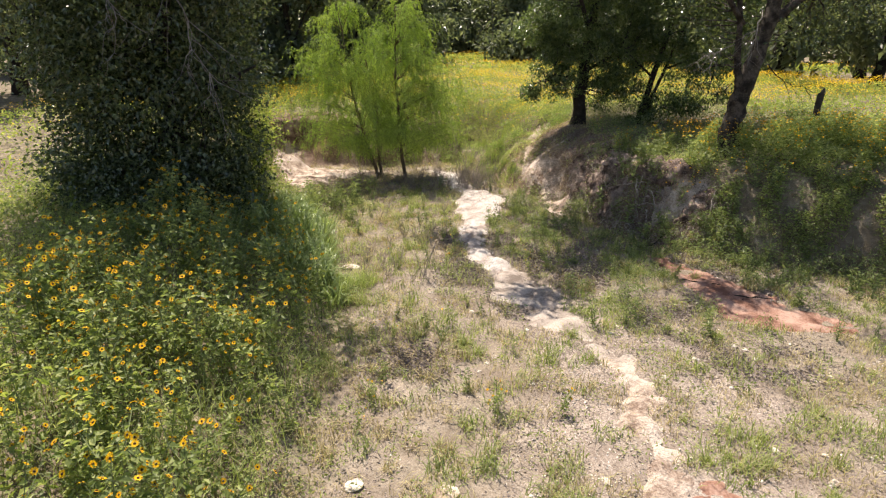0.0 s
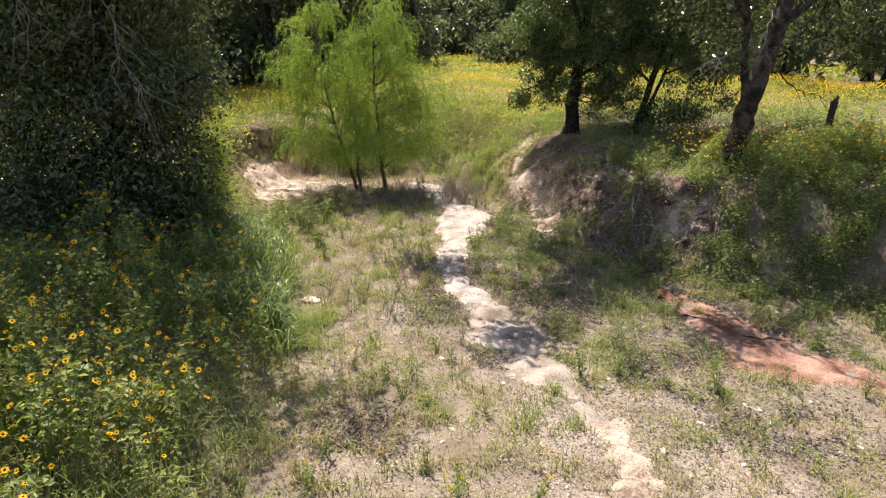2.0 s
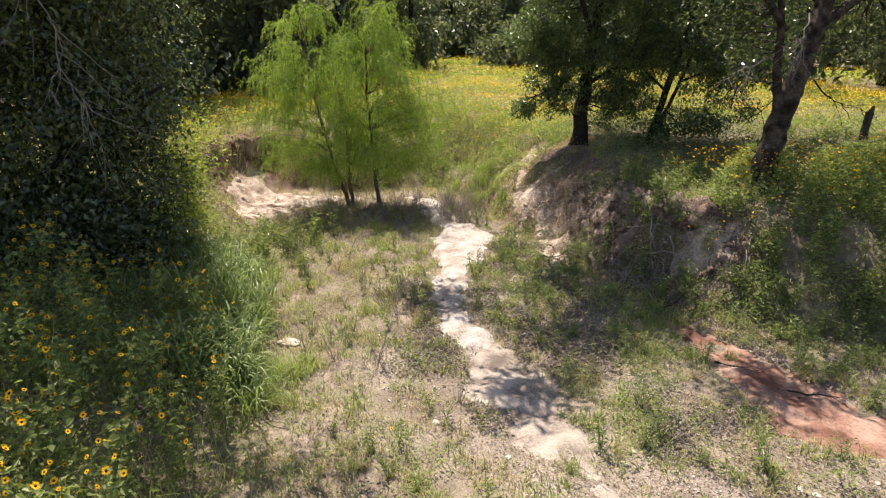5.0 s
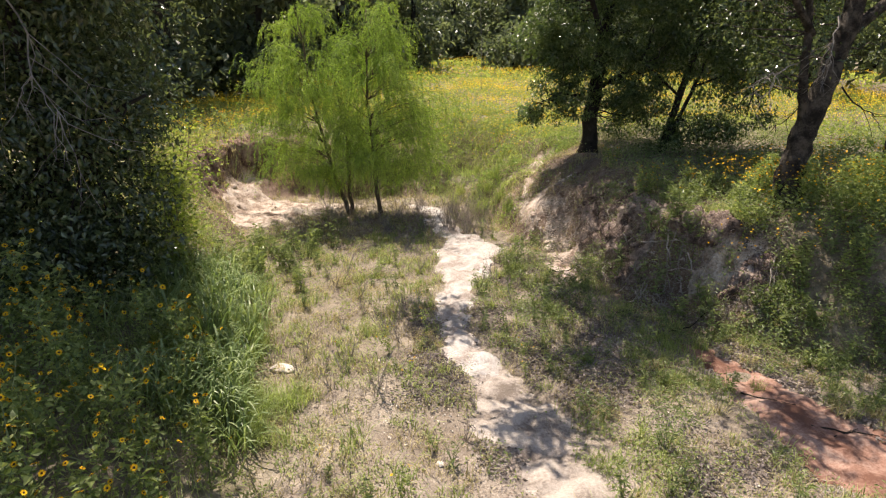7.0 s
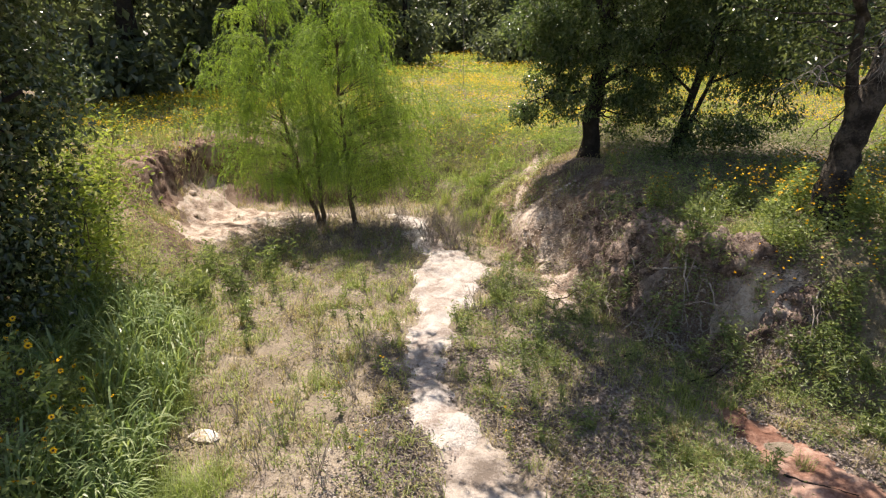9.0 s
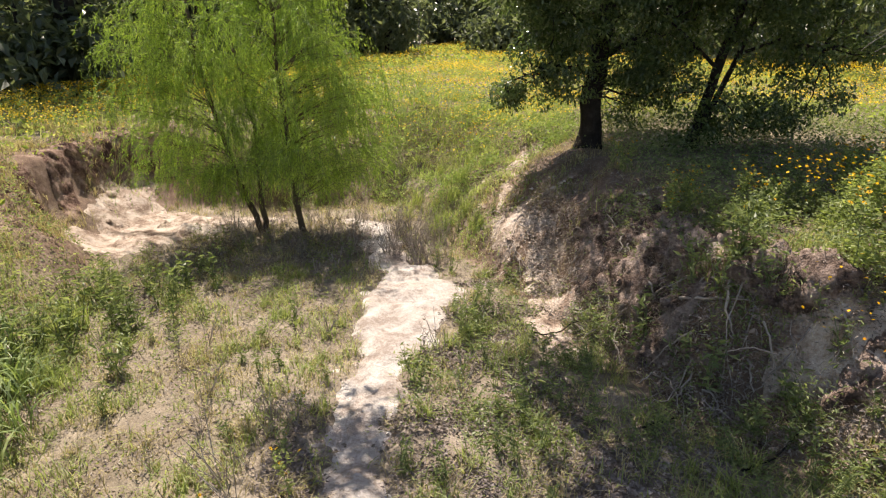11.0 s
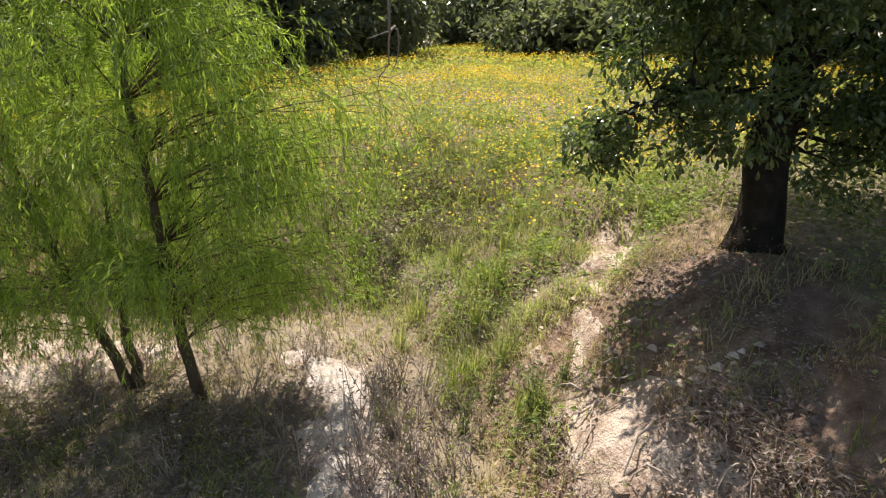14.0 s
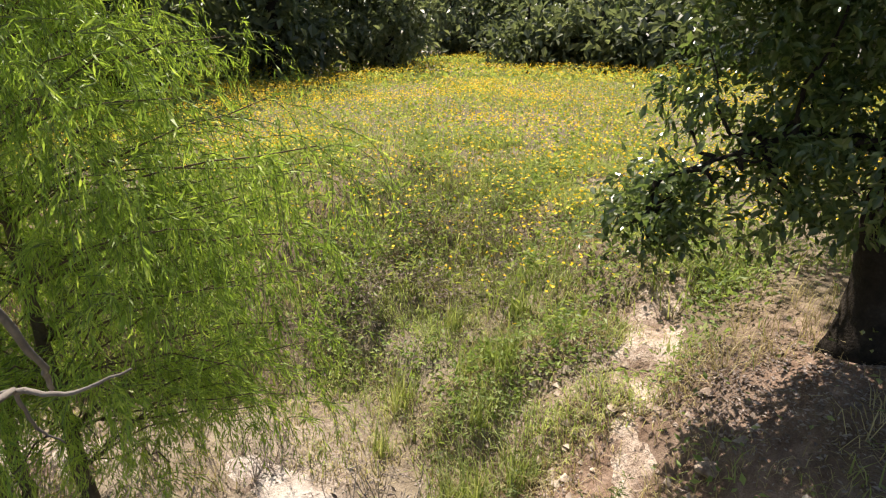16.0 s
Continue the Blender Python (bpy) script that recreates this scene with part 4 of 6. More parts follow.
def make_meadow():
    g = rng_of(301)
    for (x0, x1, y0, y1, leafn, flown, size) in ((-14, 16, 19, 32, 64000, 58000, 0.085), (-22, 24, 32, 62, 38000, 44000, 0.20), (-24, -5.6, 8, 19, 22000, 1800, 0.10), (9.0, 24, 8, 19, 20000, 2200, 0.10), (-20, -3.0, -7, 8, 12000, 900, 0.13), (11.0, 24, -7, 8, 9000, 700, 0.13)):
        x, y, d = scatter(g, leafn, x0, x1, y0, y1, lambda x, y, d: smooth(0.6, 1.8, d) * (0.45 + 0.55 * vnoise(x, y, 1.1, 32)))
        hgt = 0.5 * (0.55 + 0.6 * vnoise(x, y, 1.7, 33)) * smooth(0.3, 2.2, d)
        p = on_ground(x, y) + np.stack([0 * x, 0 * x, hgt * g.uniform(0.1, 1, len(x)) ** 0.6], 1)
        L = size * g.uniform(0.6, 1.4, len(x))
        v, f = leaves(p, rand_dirs(g, len(x), -0.1, 0.9), rand_dirs(g, len(x), 0.2, 1), L, L * g.uniform(0.25, 0.6, len(x)))
        part("meadow_plants", Geo().add(v, f).mesh("meadow_leaves", M_MEADOW), label="knee-high green and straw-coloured meadow plants", category="plants", kind="stuff")
        x, y, d = scatter(g, flown, x0, x1, y0, y1, lambda x, y, d: smooth(0.9, 2.4, d) * np.clip(0.2 + 1.1 * vnoise(x, y, 2.6, 34), 0, 1))
        hgt = 0.5 * (0.7 + 0.6 * vnoise(x, y, 1.7, 33)) * smooth(0.3, 2.2, d) + g.uniform(-0.05, 0.12, len(x))
        p = on_ground(x, y) + np.stack([0 * x, 0 * x, hgt], 1)
        v, f = flower_faces(g, p, g.uniform(0.011, 0.021, len(x)) * (1.0 if y0 < 30 else 1.4), 1.5)
        part("meadow_flowers", Geo().add(v, f).mesh("meadow_heads", M_MPETAL), label="yellow wild sunflower heads across the meadow", category="flowers", kind="stuff")
    x, y, d = scatter(g, 60000, -14, 18, 19, 40, lambda x, y, d: smooth(0.4, 1.5, d) * vnoise(x, y, 1.5, 36))
    v, f = blades(on_ground(x, y), g.uniform(0.25, 0.6, len(x)), 0.012, g.uniform(0.2, 0.9, len(x)), g)
    part("meadow_grass", Geo().add(v, f).mesh("meadow_blades", M_GRASS), label="tall thin green grass among the flowers", category="grass", kind="stuff")


M_MEADOW = leaf_mat("meadow_leaf", [(0.1, (0.13, 0.19, 0.05)), (0.4, (0.24, 0.31, 0.085)), (0.7, (0.35, 0.39, 0.125)), (1.0, (0.52, 0.49, 0.24))], 0.45, 0.7, 0.5, 0.25)
make_meadow()

# ---------------- sunflowers near by ----------------
def sunflower(seed, height):
    """One wild sunflower: branching stem, coarse leaves, several heads."""
    g = rng_of(seed)
    plant = thing("sunflower", (0, 0, -60), "wild sunflower with yellow petals, dark discs and rough grey-green leaves", "sunflower", "wild sunflowers")
    geo, lf = Geo(), Geo()
    top = np.array([g.normal(0, 0.1), g.normal(0, 0.1), height])
    main = wander((0, 0, 0), top, 8, 0.02, seed)
    geo.add(*tube(main[[0, 3, 7]], np.linspace(0.008, 0.004, 3), 3))
    ends = [top]
    for k in range(int(g.integers(3, 6))):
        h = main[int(g.integers(2, 7))]
        a = g.uniform(0, 2 * np.pi)
        e = h + np.array([math.cos(a), math.sin(a), 0]) * g.uniform(0.12, 0.3) + [0, 0, g.uniform(0.15, 0.35)]
        geo.add(*tube(wander(h, e, 3, 0.015, seed + k, 0.03), np.linspace(0.005, 0.003, 3), 3))
        ends.append(e)
    part("stem", geo.mesh("sunflower_stem", M_STEM), plant, kind="stuff")
    n = 84
    t = g.uniform(0.1, 1, n)
    who = g.integers(0, len(ends), n)
    p = np.stack([np.interp(t, np.linspace(0, 1, 8), main[:, c]) for c in range(3)], 1)
    p = p * 0.5 + 0.5 * (np.asarray(ends)[who] * t[:, None] + p * (1 - t[:, None])) + g.normal(0, 0.035, (n, 3))
    L = g.uniform(0.035, 0.085, n)
    v, f = leaves(p, rand_dirs(g, n, -0.4, 0.5), rand_dirs(g, n, 0.4, 1), L, L * g.uniform(0.5, 0.75, n), 0.12, 0.25)
    part("foliage", lf.add(v, f).mesh("sunflower_foliage", M_SUNLEAF), plant, kind="stuff")
    for e in ends:
        r = g.uniform(0.020, 0.030)
        nrm = unit(rand_dirs(g, 1, 0.0, 0.6) * [[1, 1, 1]] + [0, -0.15, 0.75])[0]
        a = unit(np.cross(nrm, [0.2, 1, 0.1]))
        b = np.cross(nrm, a)
        m = 13
        ang = np.linspace(0, 2 * np.pi, m, endpoint=False) + g.uniform(-0.1, 0.1, m)
        d = np.cos(ang)[:, None] * a + np.sin(ang)[:, None] * b
        pv, pf = leaves(np.tile(e, (m, 1)) + d * r * 0.3, d + nrm * g.uniform(-0.1, 0.35, (m, 1)), np.tile(nrm, (m, 1)), np.full(m, r * 0.85), np.full(m, r * 0.46), 0.05, 0.05)
        head = part("flower_head", Geo().add(pv, pf).mesh("sunflower_petals", M_PETAL), plant, "ring of yellow petals")
        rings, seg = [(0.33, -0.1), (0.31, 0.12), (0.15, 0.18)], 7
        dv = [e + nrm * r * z + (math.cos(q) * a + math.sin(q) * b) * r * rr for rr, z in rings for q in np.linspace(0, 2 * np.pi, seg, endpoint=False)]
        i, j = np.meshgrid(np.arange(2), np.arange(seg), indexing="ij")
        qd = np.stack([i * seg + j, i * seg + (j + 1) % seg, (i + 1) * seg + (j + 1) % seg, (i + 1) * seg + j], -1).reshape(-1, 4)
        part("disc", Geo().add(dv, [qd, np.arange(2 * seg, 3 * seg)[None], np.arange(seg)[None, ::-1]]).mesh("sunflower_disc", M_DISC, True), head, "dark brown seed disc")
    return plant


models = [sunflower(400 + k, h) for k, h in enumerate((0.72, 0.85, 0.6, 0.95, 0.78, 0.66, 0.5, 0.9))]


def plant_sunflowers(g, n, x0, x1, y0, y1, keep, s0=0.85, s1=1.2):
    x, y, d = scatter(g, n, x0, x1, y0, y1, keep)
    for a, b in zip(x, y):
        s = g.uniform(s0, s1)
        c = copy_thing(models[int(g.integers(0, len(models)))], pose(a, b, gz(a, b) - 0.02, g.uniform(-8, 8), g.uniform(-8, 8), g.uniform(0, 360)))
        c.scale = (s, s, s)


g = rng_of(55)
plant_sunflowers(g, 560, -5.2, -0.6, 3.4, 10.2, lambda x, y, d: smooth(-0.1, 1.0, d) * (0.35 + 0.75 * vnoise(x, y, 1.0, 41)) * smooth(10.3, 8.6, y + 0.15 * x))
plant_sunflowers(g, 34, -1.2, 1.6, 5.2, 12.5, lambda x, y, d: 0.45 * (d < 0) * (bare(x, y) < 0.2), 0.35, 0.6)
plant_sunflowers(g, 95, 4.4, 9.8, 10.4, 15.5, lambda x, y, d: smooth(0.5, 1.3, d) * (0.35 + 0.6 * vnoise(x, y, 1.0, 42)) * (1 - 0.9 * smooth(12.6, 13.2, y) * smooth(6.4, 5.6, x)), 0.6, 0.95)
plant_sunflowers(g, 9, 3.95, 4.35, 14.0, 14.5, lambda x, y, d: 1.0 + 0 * x, 0.45, 0.65)
plant_sunflowers(g, 9, 4.9, 5.5, 14.0, 14.6, lambda x, y, d: 1.0 + 0 * x, 0.5, 0.7)
plant_sunflowers(g, 5, 3.75, 4.2, 15.8, 16.4, lambda x, y, d: 1.0 + 0 * x, 0.45, 0.6)
plant_sunflowers(g, 24, -9.0, -5.2, 15.5, 21.5, lambda x, y, d: smooth(0.8, 1.4, d), 0.6, 0.9)
for m in models:
    for o in (*m.children_recursive, m):
        bpy.data.objects.remove(o)

# ---------------- undergrowth, grass and litter of the creek ----------------
g = rng_of(61)


def stuff(name, v_f, mat, label, category="grass"):
    part(name, Geo().add(*v_f).mesh(name + "_mesh", mat), label=label, category=category, kind="stuff")


# leafy tangle under the sunflowers of the left bank
x, y, d = scatter(g, 125000, -9.5, -0.6, 3.0, 16.5, lambda x, y, d: smooth(-0.35, 0.7, d) * (0.3 + 0.7 * vnoise(x, y, 0.5, 51)) * smooth(-9.5, -6.5, x + 1.5 * vnoise(x, y, 1.5, 50)) * smooth(2.9, 4.4, y + vnoise(x, y, 1.2, 49)))
hgt = 0.62 * (0.4 + 0.8 * vnoise(x, y, 0.8, 52)) * smooth(-0.5, 1.1, d)
p = on_ground(x, y) + np.stack([0 * x, 0 * x, hgt * g.uniform(0.05, 1, len(x)) ** 0.7], 1)
L = g.uniform(0.025, 0.06, len(x))
stuff("undergrowth", leaves(p, rand_dirs(g, len(x), -0.3, 0.8), rand_dirs(g, len(x), 0.2, 1), L, L * g.uniform(0.4, 0.7, len(x))), M_SUNLEAF, "tangle of small grey-green leaves under the sunflowers", "plants")
x, y, d = scatter(g, 42000, -9.5, -0.8, 3.0, 14.5, lambda x, y, d: smooth(0.0, 0.6, d) * vnoise(x, y, 0.9, 53) * smooth(-9.5, -6.5, x + 1.5 * vnoise(x, y, 1.5, 50)) * smooth(2.9, 4.4, y + vnoise(x, y, 1.2, 49)))
stuff("tall_grass", blades(on_ground(x, y), g.uniform(0.25, 0.7, len(x)), 0.008, g.uniform(0.2, 1.0, len(x)), g), M_GRASS, "tall thin grass between the flowers of the left bank")
# soft tall grass at the foot of the left bank
x, y, d = scatter(g, 80000, -4.6, -1.2, 8.6, 15.0, lambda x, y, d: smooth(-0.75, 0.1, d + 0.5 * vnoise(x, y, 0.4, 112) - 0.25) * smooth(1.9, 1.2, d) * smooth(0.4, 0.75, vnoise(x, y, 0.45, 110)) * smooth(13.6, 12.0, y) * smooth(0.35, 0.7, np.hypot(x + 1.76, y - 10.1)))
stuff("soft_grass", blades(on_ground(x, y), g.uniform(0.2, 0.62, len(x)) * (0.5 + 0.6 * vnoise(x, y, 0.7, 111)), 0.0055, g.uniform(0.2, 1.1, len(x)), g), M_SOFT, "fine soft green grass in tall drifts on the left bank")
# leafy cover of the right bank
x, y, d = scatter(g, 110000, 2.4, 12, 8.5, 19.5, lambda x, y, d: smooth(0.35, 1.1, d) * (0.25 + 0.75 * vnoise(x, y, 0.6, 54)) * (1 - 0.95 * smooth(14.6, 15.6, y) * smooth(4.5, 3.9, x)) * (1 - bare(x, y)))
hgt = 0.36 * (0.4 + 0.8 * vnoise(x, y, 0.8, 55)) * smooth(0.3, 1.2, d) * (1 - 0.5 * smooth(14.0, 13.4, y) * smooth(5.6, 5.0, x))
p = on_ground(x, y) + np.stack([0 * x, 0 * x, hgt * g.uniform(0.05, 1, len(x)) ** 0.7], 1)
L = g.uniform(0.025, 0.065, len(x))
stuff("bank_plants", leaves(p, rand_dirs(g, len(x), -0.3, 0.8), rand_dirs(g, len(x), 0.2, 1), L, L * g.uniform(0.4, 0.7, len(x))), M_WEED, "low leafy weeds covering the top of the bank", "plants")
# creek floor: short dry and green grass, thicker where it is less trodden
cover = lambda x, y: np.clip(1 - 1.2 * bare(x, y), 0, 1)
x, y, d = scatter(g, 165000, -4.5, 9.5, 3.0, 20.8, lambda x, y, d: (d < 0.4) * cover(x, y) * smooth(0.35, 0.75, vnoise(x, y, 0.3, 56)) * (0.5 + 0.5 * vnoise(x, y, 2, 57)))
stuff("dry_grass", blades(on_ground(x, y), g.uniform(0.05, 0.18, len(x)), 0.008, g.uniform(0.3, 1.2, len(x)), g), M_DRY, "short straw-coloured grass on the creek floor")
x, y, d = scatter(g, 175000, -4.5, 9.5, 3.0, 20.8, lambda x, y, d: (d < 0.5) * cover(x, y) * smooth(0.45, 0.72, vnoise(x, y, 0.28, 58)) * (0.35 + 0.65 * vnoise(x, y, 1.7, 59)) * (1 - 0.5 * smooth(0.9, 1.6, x) * smooth(8.0, 9.5, y)) * (1 - 0.8 * smooth(15.4, 16.0, y) * smooth(0.2, -0.3, x)))
stuff("short_grass", blades(on_ground(x, y), g.uniform(0.06, 0.22, len(x)), 0.011, g.uniform(0.3, 1.2, len(x)), g), M_GRASS, "tufts of short green grass on the creek floor")
x, y, d = scatter(g, 170000, -4.5, 9.5, 3.0, 20.5, lambda x, y, d: (d < 0.8) * (1 - 0.85 * bare(x, y)) * smooth(0.35, 0.8, vnoise(x, y, 0.8, 60)))
p = on_ground(x, y, 0.008)
L = g.uniform(0.016, 0.042, len(x))
stuff("leaf_litter", leaves(p, rand_dirs(g, len(x), -0.15, 0.25), rand_dirs(g, len(x), 0.7, 1), L, L * g.uniform(0.3, 0.6, len(x)), 0.15), M_LITTER, "curled brown and grey fallen leaves", "litter")
# the slope up to the meadow
x, y, d = scatter(g, 100000, -3.0, 4.5, 15.8, 25.5, lambda x, y, d: smooth(-0.1, 0.3, d) * (1 - bare(x, y)) * smooth(2.9, 1.8, x - 1.7 * smooth(17.7, 18.9, y)) * smooth(0.38, 0.7, vnoise(x, y, 0.55, 62)))
stuff("slope_grass", blades(on_ground(x, y), g.uniform(0.06, 0.24, len(x)), 0.008, g.uniform(0.3, 1.2, len(x)), g), M_SOFT, "mixed green grass on the slope above the creek")
x, y, d = scatter(g, 34000, -2.0, 4.5, 15.8, 24.5, lambda x, y, d: smooth(-0.1, 0.3, d) * (1 - bare(x, y)) * smooth(0.4, 0.7, vnoise(x, y, 0.5, 70)))
stuff("slope_dry_grass", blades(on_ground(x, y), g.uniform(0.06, 0.24, len(x)), 0.006, g.uniform(0.3, 1.2, len(x)), g), M_DRY, "straw-coloured dry grass on the slope above the creek")
x, y, d = scatter(g, 85000, -3.0, 4.5, 15.8, 25.5, lambda x, y, d: smooth(-0.1, 0.3, d) * (1 - bare(x, y)) * smooth(0.3, 0.8, vnoise(x, y, 0.7, 63)) * smooth(3.0, 2.0, x - 1.7 * smooth(17.7, 18.9, y)))
hgt = g.uniform(0.02, 0.3, len(x))
L = g.uniform(0.03, 0.08, len(x))
stuff("slope_weeds", leaves(on_ground(x, y) + np.stack([0 * x, 0 * x, hgt], 1), rand_dirs(g, len(x), -0.2, 0.9), rand_dirs(g, len(x), 0.2, 1), L, L * 0.45), M_SLOPEWEED, "small leafy weeds on the grassy slope", "plants")

# patches of dead grey-brown weeds
def dead_patch(cx, cy, rx, ry, n, h, name, mat, label):
    x, y, d = scatter(g, n, cx - 1.6 * rx, cx + 1.6 * rx, cy - 1.6 * ry, cy + 1.6 * ry, lambda x, y, d: np.exp(-((x - cx) / rx) ** 2 - ((y - cy) / ry) ** 2) * smooth(0.35, 0.6, vnoise(x, y, 0.3, 98)) * (1 - bare(x, y)))
    p = on_ground(x, y, 0.012) + np.stack([0 * x, 0 * x, h * g.uniform(0, 1, len(x)) * (0.3 + 0.7 * vnoise(x, y, 0.25, 99))], 1)
    L = g.uniform(0.025, 0.065, len(x))
    stuff(name, leaves(p, rand_dirs(g, len(x), -0.3, 0.6 if h > 0.1 else 0.2), rand_dirs(g, len(x), 0.3, 1), L, L * g.uniform(0.25, 0.5, len(x)), 0.2), mat, label, "plants")


dead_patch(0.9, 20.7, 0.9, 0.8, 20000, 0.5, "withered_weeds", M_BROWNWEED, "withered grey-brown weeds in the slope grass")
# dead leaves whose dark colour also paints shadow patches on the floor
for cx, cy, rx, ry, n in ((0.42, 9.95, 0.42, 0.8, 10000), (0.1, 11.3, 0.4, 0.6, 4500), (1.5, 11.2, 0.45, 0.7, 9000), (2.1, 10.2, 0.55, 0.7, 11000), (-0.5, 6.7, 0.5, 0.5, 7000), (3.2, 8.3, 0.6, 0.6, 9000), (4.3, 6.9, 0.7, 0.5, 9000), (-3.1, 14.6, 0.7, 0.6, 9000)):
    dead_patch(cx, cy, rx, ry, n, 0.09, "dark_litter", M_LITTERSHADE, "purple-grey dead leaves on the creek floor, coloured darker for shade too")
dead_patch(-1.6, 16.5, 1.5, 0.6, 26000, 0.22, "withered_weeds", M_BROWNWEED, "withered brown weeds in the shade of the willows")
dead_patch(-1.2, 17.3, 1.3, 0.5, 16000, 0.3, "withered_weeds", M_BROWNWEED, "withered brown weeds under the willows")
# the worn slope of the right bank: litter, dry and green grass
worn = lambda x, y, d: smooth(0.0, 0.2, d) * smooth(2.6, 1.8, d) * (1 - 0.6 * bare(x, y))
x, y, d = scatter(g, 75000, 1.6, 5.6, 11.4, 19.5, lambda x, y, d: worn(x, y, d) * smooth(0.3, 0.7, vnoise(x, y, 0.5, 64)))
p = on_ground(x, y, 0.012)
L = g.uniform(0.018, 0.045, len(x))
stuff("bank_litter", leaves(p, rand_dirs(g, len(x), -0.3, 0.4), rand_dirs(g, len(x), 0.5, 1), L, L * g.uniform(0.3, 0.6, len(x)), 0.2), M_LITTER, "brown fallen leaves caught on the worn bank", "litter")
x, y, d = scatter(g, 60000, 1.4, 5.6, 11.4, 19.8, lambda x, y, d: worn(x, y, d) * smooth(0.45, 0.75, vnoise(x, y, 0.4, 65)) * (1 - 0.5 * smooth(14.5, 15.5, y)))
stuff("bank_dry_grass", blades(on_ground(x, y), g.uniform(0.04, 0.12, len(x)), 0.005, g.uniform(0.5, 1.4, len(x)), g), M_DRY, "thin dry grass on the worn bank")
x, y, d = scatter(g, 40000, 1.4, 5.6, 11.4, 19.8, lambda x, y, d: worn(x, y, d) * smooth(0.52, 0.8, vnoise(x, y, 0.35, 66)) * (1 - 0.75 * smooth(14.5, 15.5, y)))
stuff("bank_grass", blades(on_ground(x, y), g.uniform(0.06, 0.22, len(x)), 0.009, g.uniform(0.2, 1.0, len(x)), g), M_GRASS, "patchy green grass on the worn bank")
x, y, d = scatter(g, 30000, -8.0, -3.2, 14.0, 21.0, lambda x, y, d: smooth(0.1, 0.5, d) * (1 - bare(x, y)) * smooth(0.35, 0.7, vnoise(x, y, 0.6, 67)))
stuff("cut_bank_grass", blades(on_ground(x, y), g.uniform(0.08, 0.3, len(x)), 0.009, g.uniform(0.3, 1.1, len(x)), g), M_DRY, "dry grass on top of the cut bank")
# coarse leafy cover of the far right bank
x, y, d = scatter(g, 150000, 4.4, 10.5, 8.8, 14.0, lambda x, y, d: smooth(-0.1, 0.4, d) * smooth(0.37, 0.57, vnoise(x, y, 0.33, 68)) * (1 - bare(x, y)) * (0.25 + 0.75 * smooth(5.0, 6.2, x)))
hgt = 0.75 * smooth(0.3, 0.8, vnoise(x, y, 0.33, 68)) * smooth(0.0, 0.7, d) * (0.3 + 0.7 * smooth(5.2, 6.4, x))
p = on_ground(x, y) + np.stack([0 * x, 0 * x, hgt * g.uniform(0.05, 1, len(x)) ** 0.7], 1)
L = g.uniform(0.03, 0.075, len(x))
stuff("bank_brush", leaves(p, rand_dirs(g, len(x), -0.3, 0.7), rand_dirs(g, len(x), 0.2, 1), L, L * g.uniform(0.4, 0.65, len(x))), M_SUNLEAF, "waist-high grey-green leafy brush on the bank", "plants")
x, y, d = scatter(g, 70000, 4.2, 10.0, 8.0, 13.0, lambda x, y, d: smooth(-0.55, -0.2, d) * smooth(1.5, 0.9, d) * smooth(0.5, 0.66, vnoise(x, y, 0.36, 115)) * (1 - bare(x, y)))
hgt = 0.42 * smooth(0.42, 0.85, vnoise(x, y, 0.36, 115))
p = on_ground(x, y) + np.stack([0 * x, 0 * x, hgt * g.uniform(0.05, 1, len(x))], 1)
L = g.uniform(0.035, 0.085, len(x))
stuff("foot_brush", leaves(p, rand_dirs(g, len(x), -0.2, 0.9), rand_dirs(g, len(x), 0.2, 1), L, L * g.uniform(0.2, 0.4, len(x))), M_WEED, "green leafy clumps along the foot of the bank", "plants")
x, y, d = scatter(g, 4600, 4.6, 10.5, 10.0, 14.8, lambda x, y, d: smooth(0.4, 1.0, d) * smooth(0.3, 0.65, vnoise(x, y, 0.7, 100)))
p = on_ground(x, y) + np.stack([0 * x, 0 * x, g.uniform(0.45, 0.82, len(x))], 1)
stuff("bank_flowers", flower_faces(g, p, g.uniform(0.011, 0.020, len(x)), 1.6), M_PETAL, "small orange-yellow flower heads over the bank brush", "flowers")
# thick leaves of the woods further back
n = 16000
p = np.stack([g.uniform(-75, 85, n), g.uniform(67, 76, n), 9.5 * g.uniform(0, 1, n) ** 0.8], 1)
p[:, 2] = np.minimum(p[:, 2], 6.5 + 4.0 * vnoise(p[:, 0], p[:, 1], 4.0, 101)) + 1.2
L = g.uniform(0.6, 1.3, n)
stuff("distant_foliage", leaves(p, rand_dirs(g, n), rand_dirs(g, n, 0.1, 1), L, L * 0.6), M_WOODS, "dark leafy mass of the deeper woods", "trees")

# ---------------- tufts, weeds and stalks as single plants ----------------
def removed(models):
    for m in models:
        for o in (*m.children_recursive, m):
            bpy.data.objects.remove(o)


def spread(models, x, y, g, s0, s1, tilt=5, dz=-0.01):
    for a, b in zip(x, y):
        s = g.uniform(s0, s1)
        c = copy_thing(models[int(g.integers(0, len(models)))], pose(a, b, gz(a, b) + dz, g.uniform(-tilt, tilt), g.uniform(-tilt, tilt), g.uniform(0, 360)))
        c.scale = (s, s, s)


def tuft_geo(g, n, r, h0, h1, w, l0, l1, bend=0.5):
    a, q = g.uniform(0, 2 * np.pi, n), r * np.sqrt(g.uniform(0, 1, n))
    p = np.stack([q * np.cos(a), q * np.sin(a), 0 * a], 1)
    return blades(p, g.uniform(h0, h1, n), w, g.uniform(l0, l1, n), g, bend)


